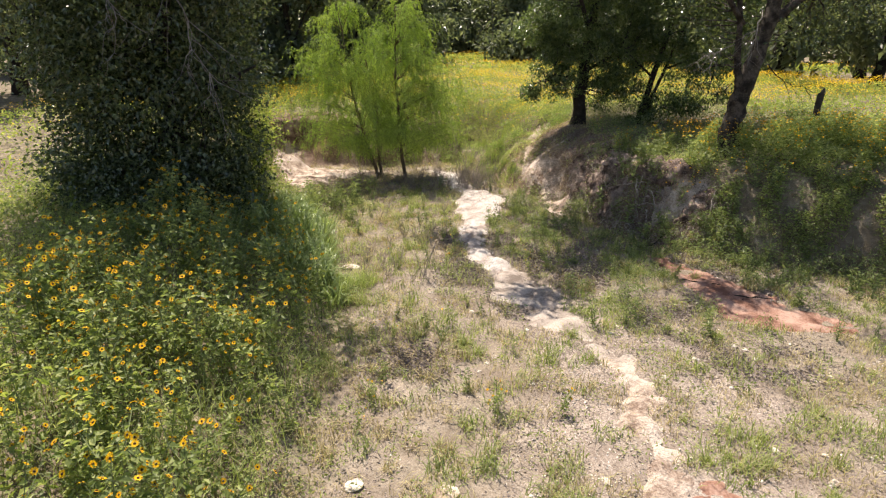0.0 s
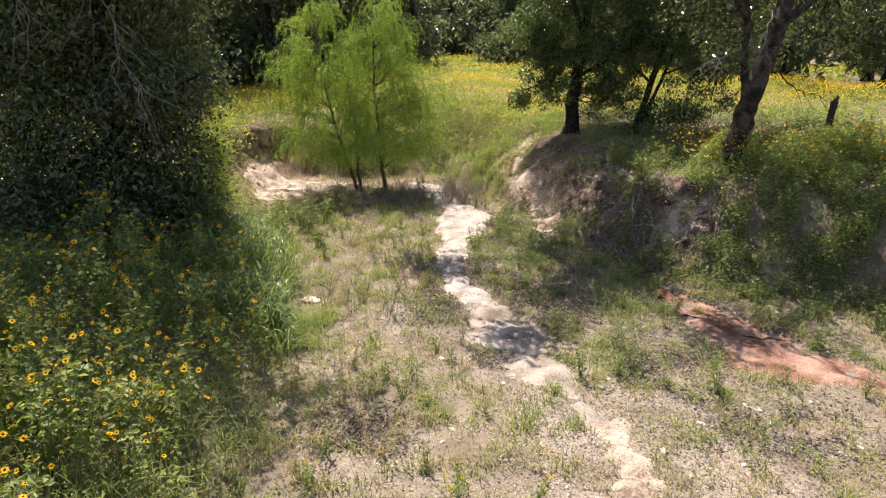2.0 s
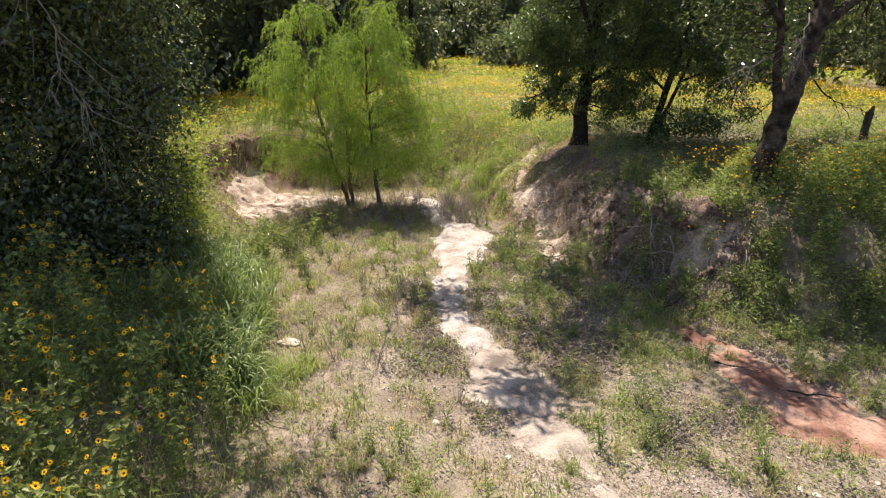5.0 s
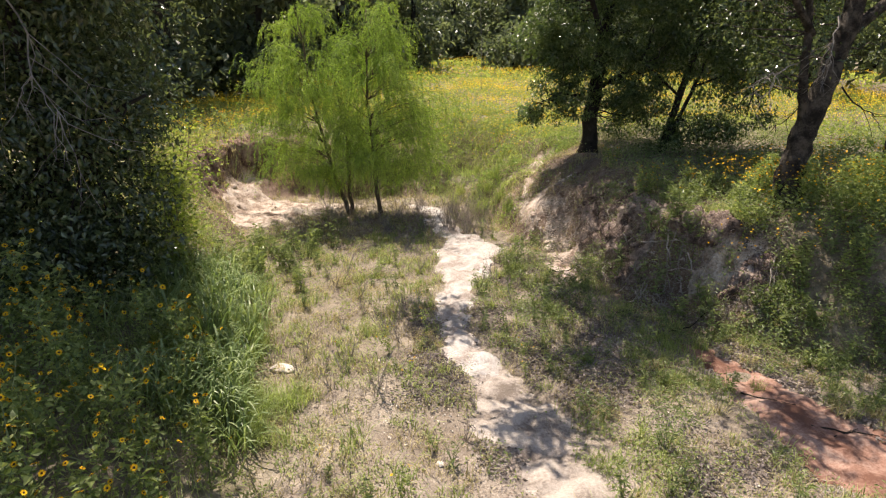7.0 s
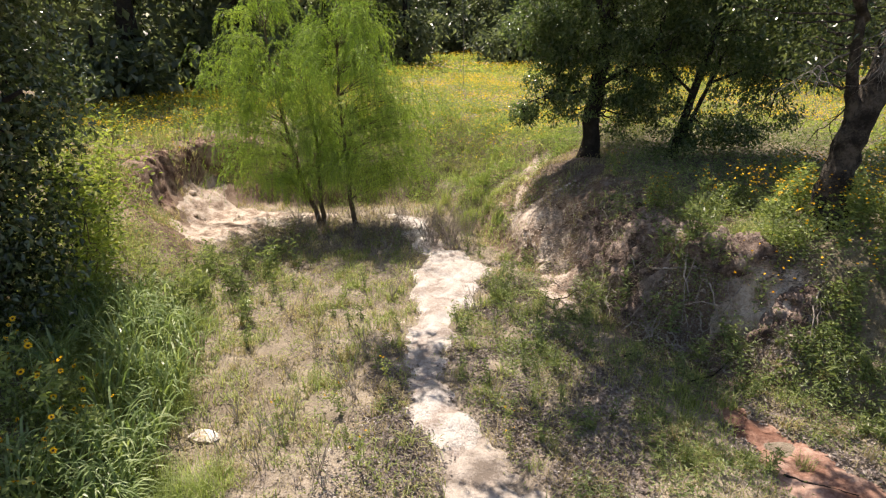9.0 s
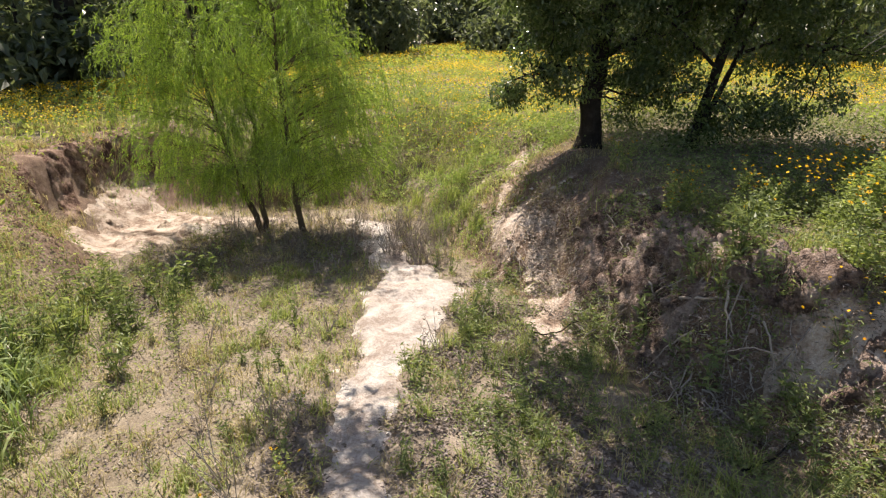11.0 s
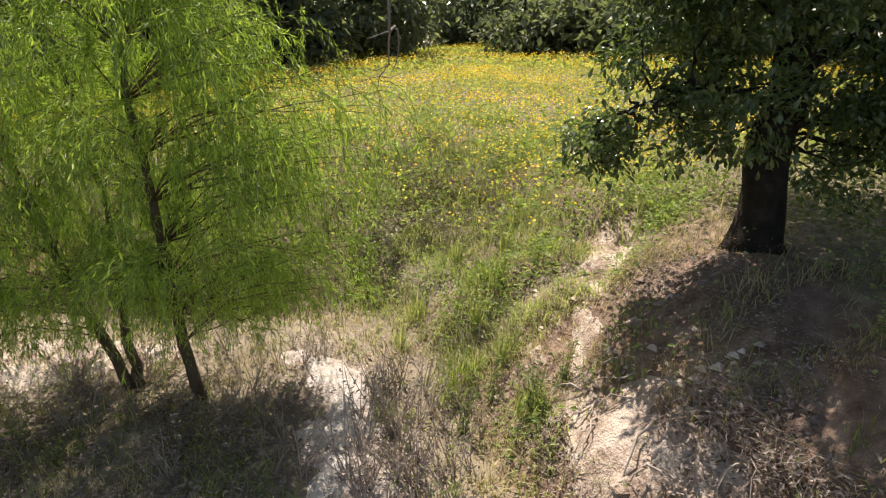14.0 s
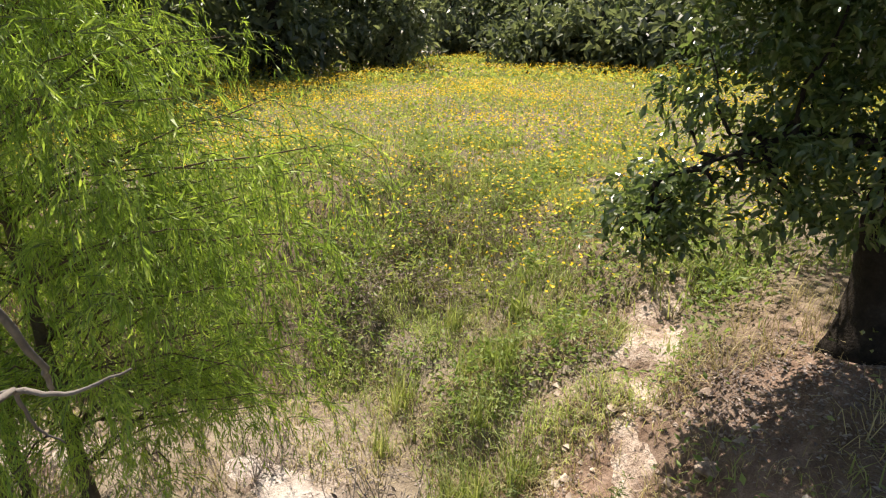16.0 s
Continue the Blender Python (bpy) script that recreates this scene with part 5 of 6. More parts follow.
def grass_tuft(seed, mat, label, n, r, h0, h1, w, l0, l1, group, bend=0.5, name="grass_tuft"):
    g = rng_of(seed)
    ob = part(name, Geo().add(*tuft_geo(g, n, r, h0, h1, w, l0, l1, bend)).mesh("tuft", mat), label=label, category="grass", group=group)
    return ob


def arch_grass(seed, n=30):
    """A clump of broad arching grass leaves, each bent over in five pieces."""
    g = rng_of(seed)
    clump = thing("broad_grass_clump", (0, 0, -60), "clump of broad arching green grass leaves with pale midribs", "grass", "broad grass by the bank")
    m = 7
    u = np.linspace(0, 1, m)
    geo = Geo()
    for k in range(n):
        a = g.uniform(0, 2 * np.pi)
        H, R = g.uniform(0.35, 0.75), g.uniform(0.2, 0.5)
        base = g.normal(0, 0.07, 3) * [1, 1, 0]
        p = base + np.stack([R * u ** 1.3 * math.cos(a), R * u ** 1.3 * math.sin(a), H * (1.9 * u - 1.25 * u ** 2.2)], 1)
        side = np.array([-math.sin(a), math.cos(a), 0]) * (g.uniform(0.006, 0.012) * np.clip(np.sin(np.pi * (0.12 + 0.88 * u)), 0.02, 1))[:, None]
        v = np.stack([p - side, p + side], 1).reshape(-1, 3)
        q = np.arange(m - 1)[:, None] * 2
        geo.add(v, [q + [0, 1, 3, 2]])
    part("blade_spray", geo.mesh("broad_blades", M_REED), clump)
    return clump


def weed(seed, height, mat, label, group, nleaf=46, leaf=0.055, ratio=0.32, stems=3, stem_mat=None, name="weed"):
    g = rng_of(seed)
    plant = thing(name, (0, 0, -60), label, "weed", group)
    pts, stem_geo = [], Geo()
    for k in range(stems):
        top = np.array([g.normal(0, 0.22 * height), g.normal(0, 0.22 * height), height * g.uniform(0.7, 1.1)])
        q = wander((g.normal(0, 0.02), g.normal(0, 0.02), 0), top, 7, 0.01, seed + k)
        stem_geo.add(*tube(q[::3], np.linspace(0.005, 0.002, 3), 3))
        pts.append(q)
    part("stem", stem_geo.mesh("weed_stem", stem_mat or M_STEM), plant, kind="stuff")
    pts = np.concatenate(pts)
    t = g.integers(0, len(pts), nleaf)
    p = pts[t] + g.normal(0, 0.02, (nleaf, 3))
    p[:, 2] = np.maximum(p[:, 2], 0.01)
    L = leaf * g.uniform(0.6, 1.4, nleaf)
    v, f = leaves(p, rand_dirs(g, nleaf, -0.2, 0.8), rand_dirs(g, nleaf, 0.3, 1), L, L * ratio, 0.15, 0.2)
    part("foliage", Geo().add(v, f).mesh("weed_foliage", mat), plant, kind="stuff")
    return plant


g = rng_of(71)
shade_side = lambda x, y: smooth(0.9, 1.8, x) * smooth(8.0, 9.6, y) * smooth(15.5, 13.8, y)
# tufts of green grass
tufts = [grass_tuft(800 + k, M_GRASS, "small tuft of green grass on bare soil", 42, 0.06 + 0.02 * k, 0.08, 0.2 + 0.02 * k, 0.008, 0.2, 1.2, "grass tufts on the creek floor") for k in range(4)]
x, y, d = scatter(g, 900, -2.6, 8.5, 4.0, 16.5, lambda x, y, d: (d < 0.3) * (bare(x, y) < 0.25) * smooth(0.35, 0.75, vnoise(x, y, 0.9, 71)) * 0.8)
spread(tufts, x[:200], y[:200], g, 0.7, 1.5)
removed(tufts)
reds = [grass_tuft(810 + k, M_GRASS, "bright green grass tuft growing in red clay", 60, 0.09, 0.14, 0.3, 0.008, 0.2, 1.0, "grass tufts on the creek floor") for k in range(2)]
spread(reds, [3.9, 3.55, 4.15, 3.3, 3.7, 4.5, 4.0], [9.9, 10.6, 10.9, 9.9, 11.2, 9.9, 11.5], g, 0.8, 1.3)
removed(reds)
# straw tufts
tufts = [grass_tuft(820 + k, M_DRY, "small tuft of dry straw-coloured grass", 40, 0.08, 0.07, 0.2, 0.007, 0.3, 1.3, "dry grass tufts") for k in range(3)]
x, y, d = scatter(g, 700, -2.6, 8.5, 4.0, 16.5, lambda x, y, d: (d < 0.3) * (bare(x, y) < 0.25) * smooth(0.35, 0.75, vnoise(x, y, 1.1, 72)) * 0.7)
spread(tufts, x[:140], y[:140], g, 0.7, 1.5)
removed(tufts)
# broad grass on the left bank
clumps = [arch_grass(840 + k) for k in range(5)]
x, y, d = scatter(g, 170, -4.2, -1.0, 8.2, 13.2, lambda x, y, d: smooth(-0.35, 0.2, d) * smooth(1.9, 1.2, d) * 0.75)
spread(clumps, x, y, g, 0.75, 1.25)
removed(clumps)
# leafy weeds, thickest in the shade between the channel and the bank
weeds = [weed(860 + k, h, M_WEED, "upright leafy green weed on the creek floor", "creek weeds", 60, 0.06, 0.3, 4) for k, h in enumerate((0.3, 0.22, 0.4, 0.34, 0.26))]
x, y, d = scatter(g, 1500, 0.9, 9.0, 7.4, 16.8, lambda x, y, d: (d < 0.5) * (bare(x, y) < 0.2) * (0.12 + 0.6 * shade_side(x, y) + 0.35 * smooth(-1.2, -0.1, d)) * smooth(0.2, 0.7, vnoise(x, y, 0.7, 73)))
spread(weeds, x[:160], y[:160], g, 0.7, 1.3)
x, y, d = scatter(g, 150000, 0.9, 6.5, 7.6, 15.5, lambda x, y, d: (d < 0.5) * (1 - bare(x, y)) * (0.25 + 0.75 * shade_side(x, y)) * smooth(0.38, 0.7, vnoise(x, y, 0.45, 78)))
x, y = x[:15000], y[:15000]
hgt = 0.22 * vnoise(x, y, 0.3, 79) * g.uniform(0.05, 1, len(x))
L = g.uniform(0.02, 0.055, len(x))
stuff("low_weeds", leaves(on_ground(x, y) + np.stack([0 * x, 0 * x, hgt], 1), rand_dirs(g, len(x), -0.2, 0.8), rand_dirs(g, len(x), 0.2, 1), L, L * g.uniform(0.3, 0.6, len(x))), M_WEED, "low dark green weeds over the shaded creek floor", "plants")
x, y, d = scatter(g, 120000, -3.8, 5.0, 4.0, 17.6, lambda x, y, d: (d < 0.3) * (1 - bare(x, y)) * smooth(0.5, 0.72, vnoise(x, y, 0.26, 94)) * (0.3 + 0.7 * vnoise(x, y, 1.6, 95)) * (1 - 0.6 * smooth(1.2, 1.8, x) * smooth(11, 12, y)))
x, y = x[:34000], y[:34000]
hgt = 0.3 * smooth(0.55, 0.9, vnoise(x, y, 0.26, 94)) * g.uniform(0.05, 1, len(x))
L = g.uniform(0.02, 0.055, len(x))
stuff("leafy_clumps", leaves(on_ground(x, y) + np.stack([0 * x, 0 * x, hgt], 1), rand_dirs(g, len(x), -0.2, 0.8), rand_dirs(g, len(x), 0.2, 1), L, L * g.uniform(0.3, 0.55, len(x))), M_GRASS, "small leafy plants in clumps on the open creek floor", "plants")
x, y, d = scatter(g, 90000, 0.4, 6.0, 7.6, 15.5, lambda x, y, d: (d < 0.5) * (1 - bare(x, y)) * smooth(0.45, 0.7, vnoise(x, y, 0.6, 80)))
x, y = x[:34000], y[:34000]
L = g.uniform(0.03, 0.07, len(x))
stuff("shade_litter", leaves(on_ground(x, y, 0.015), rand_dirs(g, len(x), -0.1, 0.4), rand_dirs(g, len(x), 0.5, 1), L, L * g.uniform(0.35, 0.6, len(x)), 0.25), M_LITTER, "curled purple-grey dead leaves between the weeds", "litter")
x, y, d = scatter(g, 130, -3.6, 1.0, 5.0, 17.0, lambda x, y, d: (d < 0.3) * (bare(x, y) < 0.2) * 0.45)
spread(weeds, x, y, g, 0.6, 1.1)
x, y, d = scatter(g, 60, -3.9, -2.0, 12.4, 15.4, lambda x, y, d: (d < 0.6) * 0.7)
spread(weeds, x, y, g, 1.1, 1.8)
x, y, d = scatter(g, 90, 3.4, 8.8, 10.6, 13.4, lambda x, y, d: smooth(-0.2, 0.2, d) * smooth(1.6, 1.2, d))
spread(weeds, x, y, g, 1.0, 1.7)
x, y, d = scatter(g, 110, 4.2, 6.4, 13.4, 17.2, lambda x, y, d: smooth(0.9, 1.3, d) * smooth(0.25, 0.6, vnoise(x, y, 0.8, 77)))
spread(weeds, x, y, g, 0.8, 1.3)
removed(weeds)
# a leafy bush where the channel turns
bush = [weed(880 + k, 0.5, M_WEED, "dense dark green leafy bush beside the sand channel", "bushes by the channel", 150, 0.055, 0.3, 7, name="low_bush") for k in range(2)]
spread(bush, [1.6, 1.9, 1.75], [13.7, 14.4, 14.0], g, 0.9, 1.2)
spread(bush, [2.2, 1.9, 1.6, 1.3, 1.2], [17.2, 17.0, 17.6, 17.2, 18.2], g, 0.7, 1.0)
removed(bush)
# brown dead weeds
dead = [weed(890 + k, h, M_BROWNWEED, "dead brown weed with dry twiggy stems", "dead weeds", 34, 0.035, 0.4, 6, M_ROOT, "dead_weed") for k, h in enumerate((0.35, 0.5, 0.28))]
x, y, d = scatter(g, 300, -3.4, 1.6, 8.5, 18.2, lambda x, y, d: (d < 0.3) * (bare(x, y) < 0.3) * smooth(0.4, 0.75, vnoise(x, y, 1.0, 75)) * 0.6)
spread(dead, x, y, g, 0.7, 1.3)
x, y, d = scatter(g, 90, 0.35, 1.5, 16.2, 18.0, lambda x, y, d: 0.6 + 0 * x)
spread(dead, x, y, g, 0.9, 1.5)
x, y, d = scatter(g, 90, -2.6, -0.1, 17.2, 18.9, lambda x, y, d: 0.6 + 0 * x)
spread(dead, x, y, g, 0.6, 1.0)
x, y, d = scatter(g, 90, 0.0, 2.6, 19.8, 22.6, lambda x, y, d: smooth(0.4, 0.7, vnoise(x, y, 0.9, 76)))
spread(dead, x, y, g, 0.6, 1.0)
removed(dead)
# reedy green grass at the head of the channel
reed = [grass_tuft(900 + k, M_GRASS, "upright clump of thin green reedy grass", 70, 0.12, 0.25, 0.55, 0.009, 0.1, 0.7, "reedy grass", 0.35, "reed_clump") for k in range(3)]
x, y, d = scatter(g, 26, 0.6, 1.9, 16.8, 20.0, lambda x, y, d: 0.6 + 0 * x)
spread(reed, x, y, g, 0.7, 1.2)
x, y, d = scatter(g, 60, -3.6, -2.0, 10.5, 15.5, lambda x, y, d: smooth(-0.4, 0.1, d) * smooth(1.0, 0.6, d))
spread(reed, x, y, g, 0.7, 1.1)
removed(reed)

# ---------------- the eroded bank: roots and dry hanging grass ----------------
def bank_face(g, n, y0=11.6, y1=17.2, lo=0.25, hi=1.1):
    x, y, d = scatter(g, n, 2.2, 5.6, y0, y1, lambda x, y, d: ((d > lo - 0.2) & (d < hi)).astype(float))
    return x, y, d


x, y, d = bank_face(g, 34000)
z = ground_z(x, y)
down = np.stack([ground_z(x + 0.02, y) - z, ground_z(x, y + 0.02) - z], 1) / 0.02
fall = unit(np.concatenate([-down, -(down ** 2).sum(1, keepdims=True)], 1))
keep = (np.hypot(*down.T) > 0.5) & (bare(x, y) < 0.3) & (vnoise(x, y, 0.35, 81) > 0.42)
p, fall = np.stack([x, y, z], 1)[keep], fall[keep]
L = g.uniform(0.06, 0.24, len(p))
out = unit(np.cross(np.cross(fall, [0, 0, 1.0]), fall))
v, f = leaves(p + out * 0.08, fall * 0.6 + rand_dirs(g, len(p)) * 0.9 + out * 0.5, rand_dirs(g, len(p)), L, np.full(len(p), 0.0042), 0.0, 0.1)
stuff("hanging_dry_grass", (v, f), M_BROWNWEED, "dry brown grass and rootlets hanging over the eroded bank", "grass")
x, y, d = scatter(g, 26000, 2.6, 5.6, 11.6, 16.2, lambda x, y, d: smooth(0.0, 0.2, d) * smooth(1.5, 1.0, d) * smooth(0.5, 0.7, vnoise(x + y, y, 0.4, 96)) * (1 - bare(x, y)) * smooth(15.4, 14.4, y))
p = on_ground(x, y, 0.06) + np.stack([0 * x, 0 * x, 0.16 * g.uniform(0, 1, len(x))], 1)
L = g.uniform(0.025, 0.06, len(x))
stuff("scarp_weeds", leaves(p, rand_dirs(g, len(x), -0.5, 0.6), rand_dirs(g, len(x), 0.1, 1), L, L * g.uniform(0.3, 0.6, len(x))), M_WEED, "small weeds rooted in the eroded bank face", "plants")
x, y, d = scatter(g, 42000, 2.6, 5.6, 11.6, 16.2, lambda x, y, d: smooth(0.0, 0.2, d) * smooth(1.4, 1.0, d) * smooth(0.32, 0.6, vnoise(x + y, y, 0.5, 97)))
L = g.uniform(0.025, 0.07, len(x))
stuff("scarp_litter", leaves(on_ground(x, y, 0.09) - np.stack([0 * x, 0 * x, 0.06 * g.uniform(0, 1, len(x))], 1), rand_dirs(g, len(x), -0.6, 0.6), rand_dirs(g, len(x), 0.1, 1), L, L * g.uniform(0.2, 0.5, len(x)), 0.2), M_LITTER, "grey-brown dead leaves and rootlets caught on the bank face", "litter")
x, y, d = bank_face(g, 700, 11.7, 17.0, 0.3, 0.95)
z = ground_z(x, y)
n_root = 0
for k in range(len(x)):
    s = np.array([ground_z(x[k] + 0.03, y[k]) - z[k], ground_z(x[k], y[k] + 0.03) - z[k]]) / 0.03
    if np.hypot(*s) < 0.7 or n_root >= 130:
        continue
    n_root += 1
    dn = -s / np.hypot(*s)
    m, length = 8, g.uniform(0.3, 0.9)
    a = g.normal(0, 1.1)
    u = np.linspace(0, 1, m)
    ax, ay = dn[0] * math.cos(a) - dn[1] * math.sin(a), dn[1] * math.cos(a) + dn[0] * math.sin(a)
    curl = g.normal(0, 0.25)
    px = x[k] + (ax * u - ay * curl * u ** 2) * length * 0.6
    py = y[k] + (ay * u + ax * curl * u ** 2) * length * 0.6
    pz = ground_z(px, py) + 0.08 + 0.12 * np.sin(u * np.pi) * g.uniform(0.1, 1)
    q = np.stack([px, py, pz], 1) + g.normal(0, 0.015, (m, 3))
    r = 0.004 + 0.010 * g.uniform(0, 1) ** 2
    part("root", Geo().add(*tube(q, np.linspace(r, r * 0.3, m), 5, 0.15, k)).mesh("root_mesh", M_ROOT, True), label="bare grey tree root on the eroded bank face", category="root", group="roots on the bank")


# ---------------- stones, sticks and small things ----------------
def stone(name, at, size, seed, label, mat=None, group="", flat=0.5):
    g = rng_of(seed)
    bm = bmesh.new()
    bmesh.ops.create_icosphere(bm, subdivisions=3, radius=1)
    off = Vector(g.uniform(0, 50, 3))
    for v in bm.verts:
        n = noise.noise(v.co * 1.2 + off) * 0.35 + noise.noise(v.co * 3.0 + off) * 0.12
        v.co *= 1 + n
        v.co = Vector((v.co.x * size[0], v.co.y * size[1], max(v.co.z, -0.5) * size[2]))
    me = bpy.data.meshes.new(name)
    bm.to_mesh(me)
    bm.free()
    me.materials.append(mat or M_STONE)
    ob = part(name, me, label=label, category="stone", group=group)
    ob.location = (at[0], at[1], gz(*at) + size[2] * 0.25)
    ob.rotation_euler = (0, 0, g.uniform(0, 6.28))
    return ob


stone("flat_rock", (-1.76, 10.2), (0.17, 0.11, 0.04), 1, "flat whitish rock in dry grass")
stone("flat_rock", (0.0, 4.42), (0.15, 0.10, 0.016), 2, "flat pale slab of rock half buried in soil", M_CRUMB)
stone("stone", (3.75, 4.62), (0.055, 0.04, 0.035), 3, "small rounded pale grey stone on gravel")
stone("stone", (-0.85, 4.52), (0.10, 0.08, 0.035), 4, "grey stone half hidden in grass")
stone("stone", (1.55, 4.6), (0.06, 0.04, 0.02), 5, "small buff stone on the creek floor")
x, y, d = scatter(g, 80, 0.4, 5.0, 4.2, 9.0, lambda x, y, d: (d < -0.2) * (0.3 + 0.5 * vnoise(x, y, 0.9, 91)))
pebbles = [stone("pebble", (2.0, -30.0 - k), (0.03, 0.022, 0.014), 20 + k, "small pale pebble on dry soil", group="pebbles on the creek floor") for k in range(5)]
for a, b in zip(x, y):
    s = g.uniform(0.5, 1.7)
    c = copy_thing(pebbles[int(g.integers(0, 5))], pose(a, b, gz(a, b) + 0.004, 0, 0, g.uniform(0, 360)))
    c.scale = (s, s, s)
removed(pebbles)
clods = [stone("earth_clod", (2.0, -30.0 - k), (0.11, 0.08, 0.07), 40 + k, "rounded clod of pale sandy earth", M_SLOPE, "clods on the sand") for k in range(4)]
for a, b, s in ((-4.4, 17.2, 1.0), (-4.0, 16.9, 0.7), (-5.0, 17.9, 0.9), (-3.6, 17.6, 0.8), (-4.8, 18.6, 0.9), (-3.3, 18.3, 0.7), (-5.4, 18.8, 1.4), (-4.6, 19.2, 0.8), (2.6, 15.2, 0.9), (2.4, 16.0, 1.1), (2.7, 14.4, 0.7), (2.75, 17.2, 0.8), (0.6, 14.6, 0.6), (1.2, 15.3, 0.7), (0.9, 15.6, 0.5)):
    c = copy_thing(clods[int(g.integers(0, 4))], pose(a, b, gz(a, b) + 0.0, 0, 0, g.uniform(0, 360)))
    c.scale = (s, s, s * 0.7)
removed(clods)
# crumbs and lumps of dry earth on the worn slopes
x, y, d = scatter(g, 30000, -6.0, 5.4, 11.2, 20.5, lambda x, y, d: np.maximum(smooth(0.05, 0.25, d) * smooth(1.8, 1.2, d) * (x > 1.2) * smooth(0.3, 0.6, vnoise(x, y, 0.5, 93)), 0.75 * bare(x, y)))
x, y = x[:6000], y[:6000]
s = 0.012 + 0.05 * g.uniform(0, 1, len(x)) ** 3
ico = np.array([(1, 0, 0), (-1, 0, 0), (0, 1, 0), (0, -1, 0), (0, 0, 1), (0, 0, -0.4), (0.7, 0.7, 0.3), (-0.7, -0.7, 0.3)], float)
v = on_ground(x, y)[:, None] + ico[None, :6] * s[:, None, None] * g.uniform(0.55, 1.3, (len(x), 6, 3)) * [1, 1, 0.75]
f = (np.array([(0, 2, 4), (2, 1, 4), (1, 3, 4), (3, 0, 4), (2, 0, 5), (1, 2, 5), (3, 1, 5), (0, 3, 5)])[None] + np.arange(len(x))[:, None, None] * 6).reshape(-1, 3)
stuff("earth_crumbs", (v.reshape(-1, 3), [f]), M_CRUMB, "crumbs and small lumps of dry sandy earth", "earth")
# fine gravel
x, y, d = scatter(g, 16000, -0.6, 6.0, 3.6, 10.5, lambda x, y, d: (d < -0.1) * (1 - bare(x, y)) * smooth(0.35, 0.75, vnoise(x, y, 0.7, 92)))
p = on_ground(x, y, 0.004)
L = g.uniform(0.012, 0.035, len(x))
stuff("gravel", leaves(p, rand_dirs(g, len(x), -0.2, 0.3), rand_dirs(g, len(x), 0.5, 1), L, L * 0.8, 0.35, 0.1), M_STONE, "scattered chips of pale gravel and flakes", "gravel")


def stick(points, r, label, name="stick", mat=None):
    q = np.asarray(points, float)
    t = np.linspace(0, len(q) - 1, 12)
    q = np.stack([np.interp(t, np.arange(len(q)), q[:, c]) for c in range(3)], 1) + rng_of(int(abs(q[0, 0] * 1000))).normal(0, r * 0.5, (12, 3))
    return part(name, Geo().add(*tube(q, np.linspace(r, r * 0.4, 12), 6, 0.15)).mesh("stick_mesh", mat or M_ROOT, True), label=label, category="stick", group="fallen sticks")


def lying(x0, y0, x1, y1, r, label="thin fallen stick lying on red clay"):
    u = np.linspace(0, 1, 5)
    x, y = x0 + (x1 - x0) * u, y0 + (y1 - y0) * u
    return stick(np.stack([x, y, ground_z(x, y) + 0.03 + r], 1), r, label, mat=M_BARK)


lying(4.2, 9.75, 4.75, 9.45, 0.012)
lying(4.7, 9.05, 5.35, 8.85, 0.014)
lying(4.85, 8.85, 5.2, 9.0, 0.010)
lying(4.5, 9.3, 4.85, 9.15, 0.008)
lying(2.45, 13.75, 3.1, 14.0, 0.012, "dark fallen stick at the foot of the bank")
lying(3.2, 11.9, 3.75, 12.2, 0.010, "dark fallen stick at the foot of the bank")
lying(3.9, 11.4, 4.7, 11.8, 0.012, "grey fallen stick at the foot of the bank")
lying(-3.2, 15.2, -2.6, 15.0, 0.008, "thin dry stick among the weeds")

stick([(3.78, 12.9, 0.95), (4.05, 12.7, 1.05), (4.28, 12.48, 1.13)], 0.016, "pale bare root stretched across the bank face")
stick([(4.38, 12.35, 0.98), (4.42, 12.2, 0.75), (4.5, 12.1, 0.42)], 0.012, "pale fallen branch leaning on the foot of the bank")
stick([(4.45, 12.15, 0.72), (4.3, 12.3, 0.72), (4.0, 12.35, 0.62)], 0.010, "pale fallen branch leaning on the foot of the bank")
stick([(3.62, 13.35, 0.95), (3.7, 13.2, 0.72), (3.62, 13.1, 0.5)], 0.012, "pale bare root hanging on the bank face")
stick([(4.2, 12.7, 1.35), (4.1, 12.55, 1.0), (4.15, 12.4, 0.8)], 0.018, "pale bare root hanging on the bank face")
# weathered post stump in the grass of the right bank
def post():
    x, y = 9.25, 15.15
    base = thing("wooden_post", (x, y, gz(x, y) - 0.05), "short dark weathered wooden post in tall grass", "post")
    q = np.array([(0, 0, 0), (0.01, 0, 0.3), (0.0, 0.01, 0.7), (0.02, 0.0, 1.05)])
    part("shaft", Geo().add(*tube(q, [0.09, 0.085, 0.075, 0.08], 9, 0.12, 3)).mesh("post_shaft", M_POST), base)
    part("broken_top", Geo().add(*tube(q[-1] + np.array([(0.0, 0, -0.02), (0.025, 0, 0.06), (0.05, 0.01, 0.13)]), [0.055, 0.04, 0.015], 7, 0.2, 4)).mesh("post_top", M_POST), base)


post()


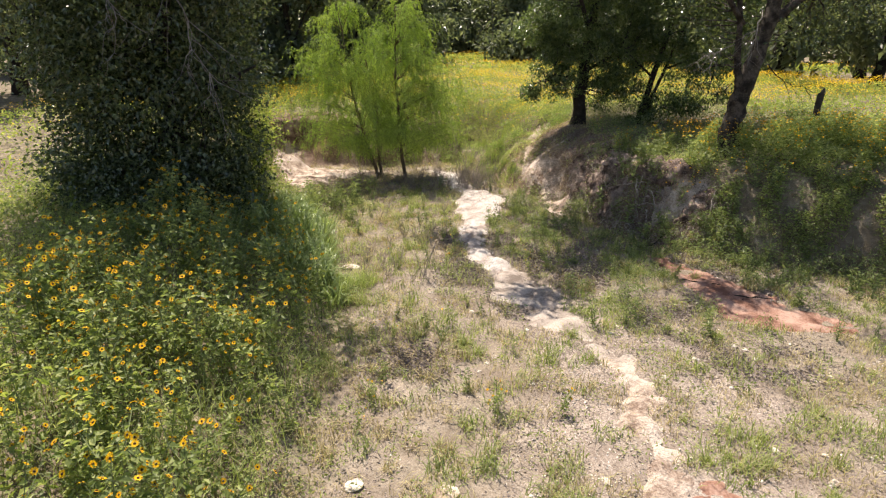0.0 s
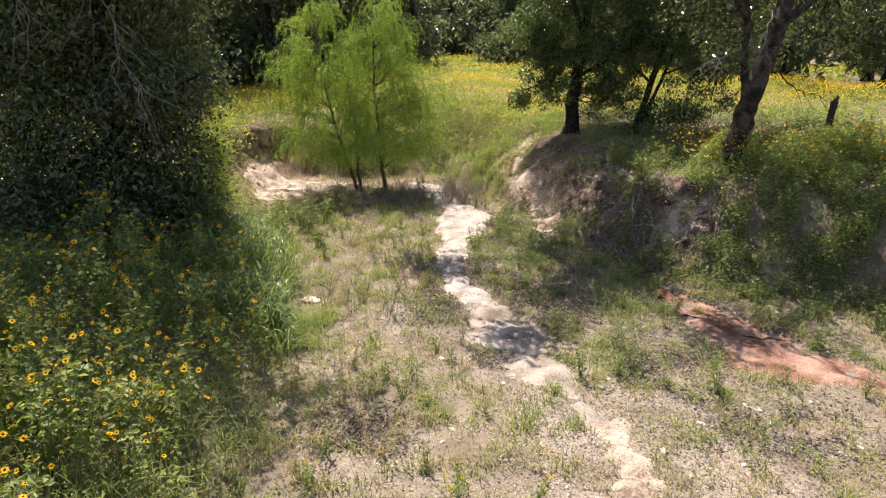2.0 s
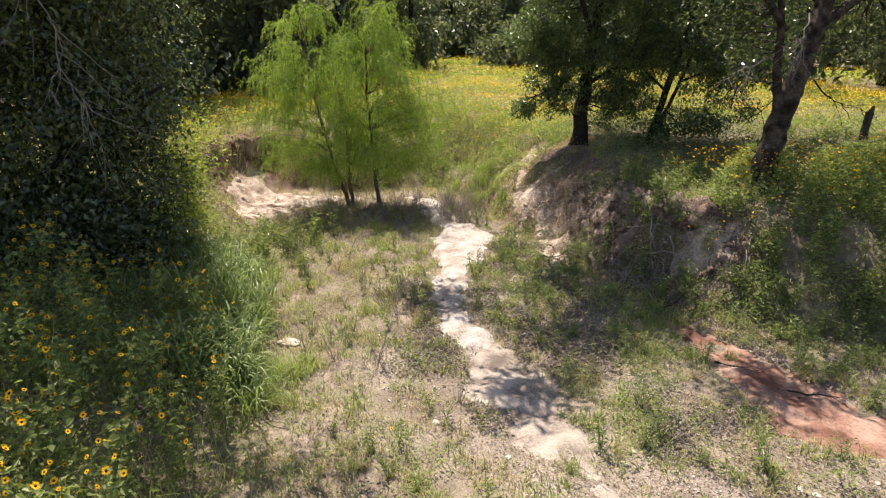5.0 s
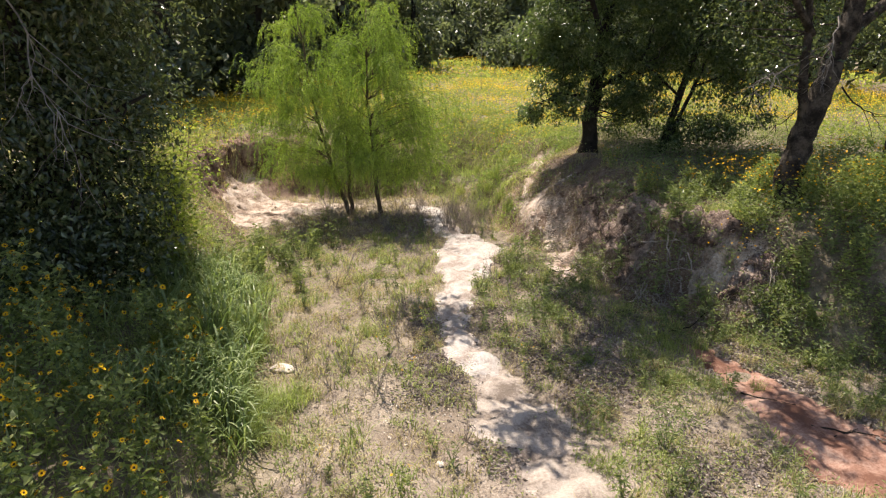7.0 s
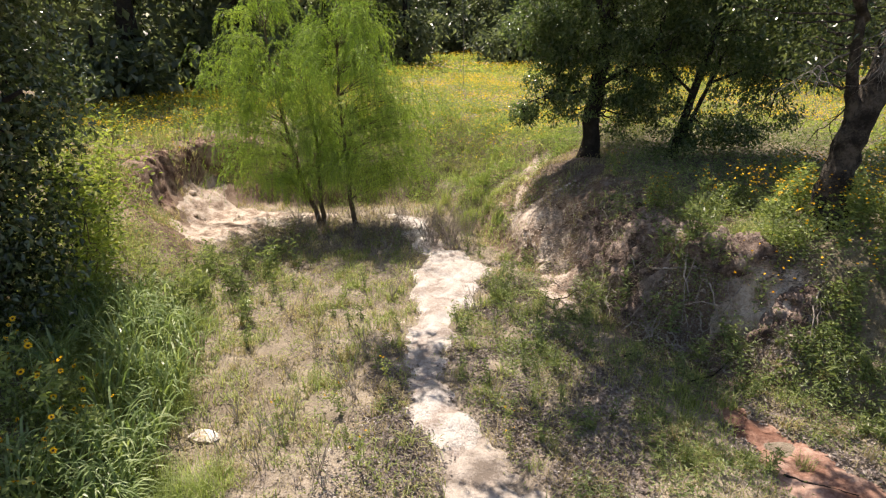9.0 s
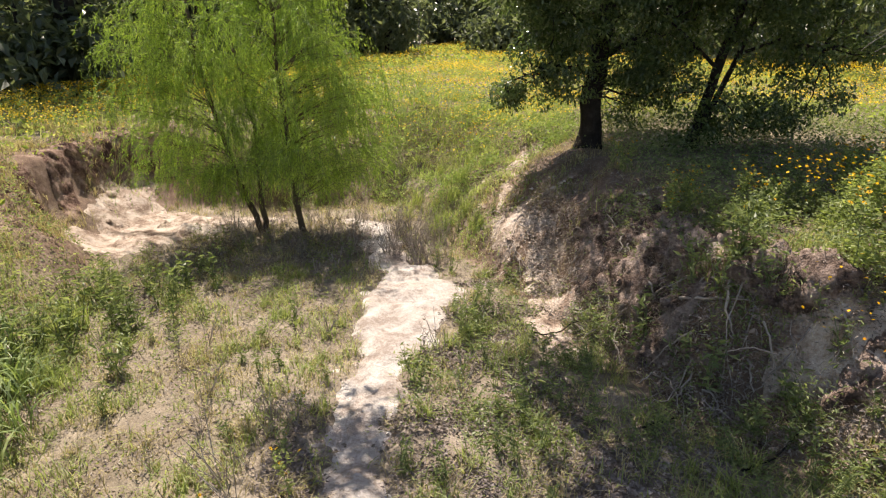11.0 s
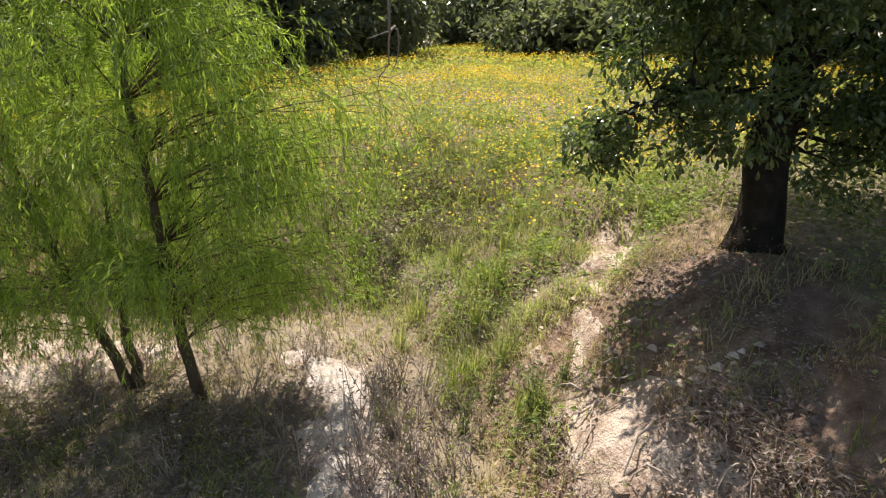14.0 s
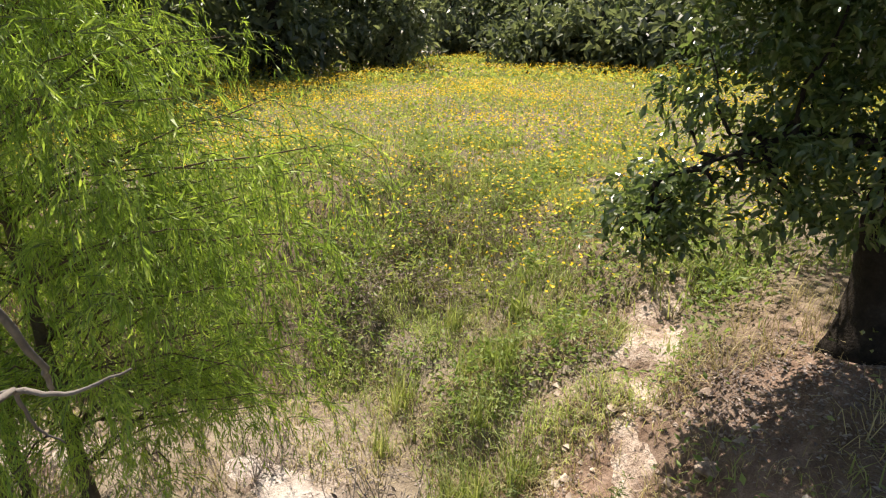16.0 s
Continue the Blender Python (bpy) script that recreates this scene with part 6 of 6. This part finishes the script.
def bare_branch(name, label, base, limbs, mat, category="branch"):
    """A leafless branch of several forks; limbs: (points, r0, r1) in world places."""
    b = thing(name, base, label, category)
    for pts, r0, r1 in limbs:
        q = np.asarray(pts, float)
        t = np.linspace(0, len(q) - 1, 4 * len(q))
        p = np.stack([np.interp(t, np.arange(len(q)), q[:, c]) for c in range(3)], 1)
        p += rng_of(len(p) + int(abs(p[-1, 0]) * 999)).normal(0, r0 * 0.25, p.shape)
        part("twig", Geo().add(*tube(p - np.asarray(base), np.linspace(r0, r1, len(p)), 6, 0.12)).mesh("dead_twig", mat, True), b)
    return b


# dead branch that hangs down from the canopy over the channel
J, TIP, LOW = np.array((1.04, 14.385, 3.395)), np.array((1.05, 14.545, 3.36)), np.array((0.98, 14.625, 3.265))
bare_branch("dead_branch", "pale leafless dead branch hanging from the tree above", tuple(J), [
    ([(0.98, 14.6, 8.2), (1.0, 14.5, 6.2), (0.97, 14.40, 5.0), (1.03, 14.41, 4.2), (1.035, 14.40, 3.6), J], 0.0031, 0.0041),
    ([J, J + (0.01, 0.05, 0.012), J + (0.012, 0.11, 0.0), TIP], 0.0037, 0.0020),
    ([TIP, TIP + (0.0, 0.0, 0.03)], 0.0019, 0.0009),
    ([TIP, TIP + (-0.012, 0.035, -0.05), TIP + (-0.03, 0.06, -0.08)], 0.0021, 0.0014),
    ([J, J + (-0.01, 0.06, -0.05), J + (-0.02, 0.14, -0.09), LOW], 0.0034, 0.0019),
    ([LOW, LOW + (0.03, 0.005, -0.005), LOW + (0.065, 0.015, 0.008)], 0.0020, 0.0008),
    ([LOW, LOW + (-0.04, 0.0, -0.01), LOW + (-0.09, -0.01, -0.025)], 0.0019, 0.0008),
    ([J, J + (-0.03, -0.01, -0.01), J + (-0.06, -0.015, -0.02)], 0.0025, 0.0009),
    ([J + (-0.02, 0.14, -0.09), J + (-0.06, 0.16, -0.11), J + (-0.10, 0.16, -0.10)], 0.0019, 0.0006),
    ([LOW, LOW + (-0.01, 0.02, -0.04), LOW + (0.0, 0.03, -0.06)], 0.0015, 0.0006)], M_DEAD)


def twig_spray(name, label, base, direction, length, n, seed, mat):
    g = rng_of(seed)
    b = thing(name, base, label, "branch")
    d0 = unit(np.asarray(direction, float))
    main = wander((0, 0, 0), d0 * length, 9, 0.03 * length, seed, 0.1 * length)
    part("twig", Geo().add(*tube(main, np.linspace(0.014, 0.004, 9), 6)).mesh("spray_main", mat, True), b)
    for k in range(n):
        h = main[int(g.integers(2, 9))]
        e = h + unit(d0 + rand_dirs(g, 1)[0] * 0.9 + [0, 0, -0.3]) * length * g.uniform(0.25, 0.6)
        q = wander(h, e, 6, 0.02 * length, seed + k + 1, 0.03)
        part("twig", Geo().add(*tube(q, np.linspace(0.006, 0.002, 6), 4)).mesh("spray_twig", mat), b)
        for j in range(2):
            s = q[int(g.integers(2, 6))]
            e2 = s + unit(d0 + rand_dirs(g, 1)[0]) * length * g.uniform(0.1, 0.3)
            part("twig", Geo().add(*tube(wander(s, e2, 4, 0.01, seed + 50 + k * 3 + j), np.linspace(0.003, 0.0012, 4), 3)).mesh("spray_twig", mat), b)
    return b


twig_spray("bare_branch", "grey leafless branch hanging in front of dark foliage", (-4.6, 10.2, 5.2), (0.55, -0.35, -1.1), 2.0, 14, 5, M_DEAD)
twig_spray("bare_branch", "grey leafless branch on the dark tree", (-5.4, 10.0, 5.4), (0.2, -0.4, -0.9), 1.5, 8, 6, M_DEAD)
twig_spray("bare_branch", "bare grey twigs on the old tree", (6.15, 13.05, 4.1), (-0.7, -0.5, -0.25), 1.3, 10, 7, M_DEAD)
twig_spray("bare_branch", "bare grey twigs on the old tree", (6.4, 13.0, 4.6), (-0.4, -0.7, -0.5), 1.3, 10, 8, M_DEAD)
twig_spray("bare_branch", "bare dark twig low on the old trunk", (6.75, 13.1, 3.55), (0.9, -0.3, -0.55), 0.9, 5, 9, M_BARK)
twig_spray("bare_branch", "bare dark twigs low on the old trunk", (6.3, 13.1, 3.5), (-0.8, -0.3, -0.7), 0.9, 6, 10, M_BARK)
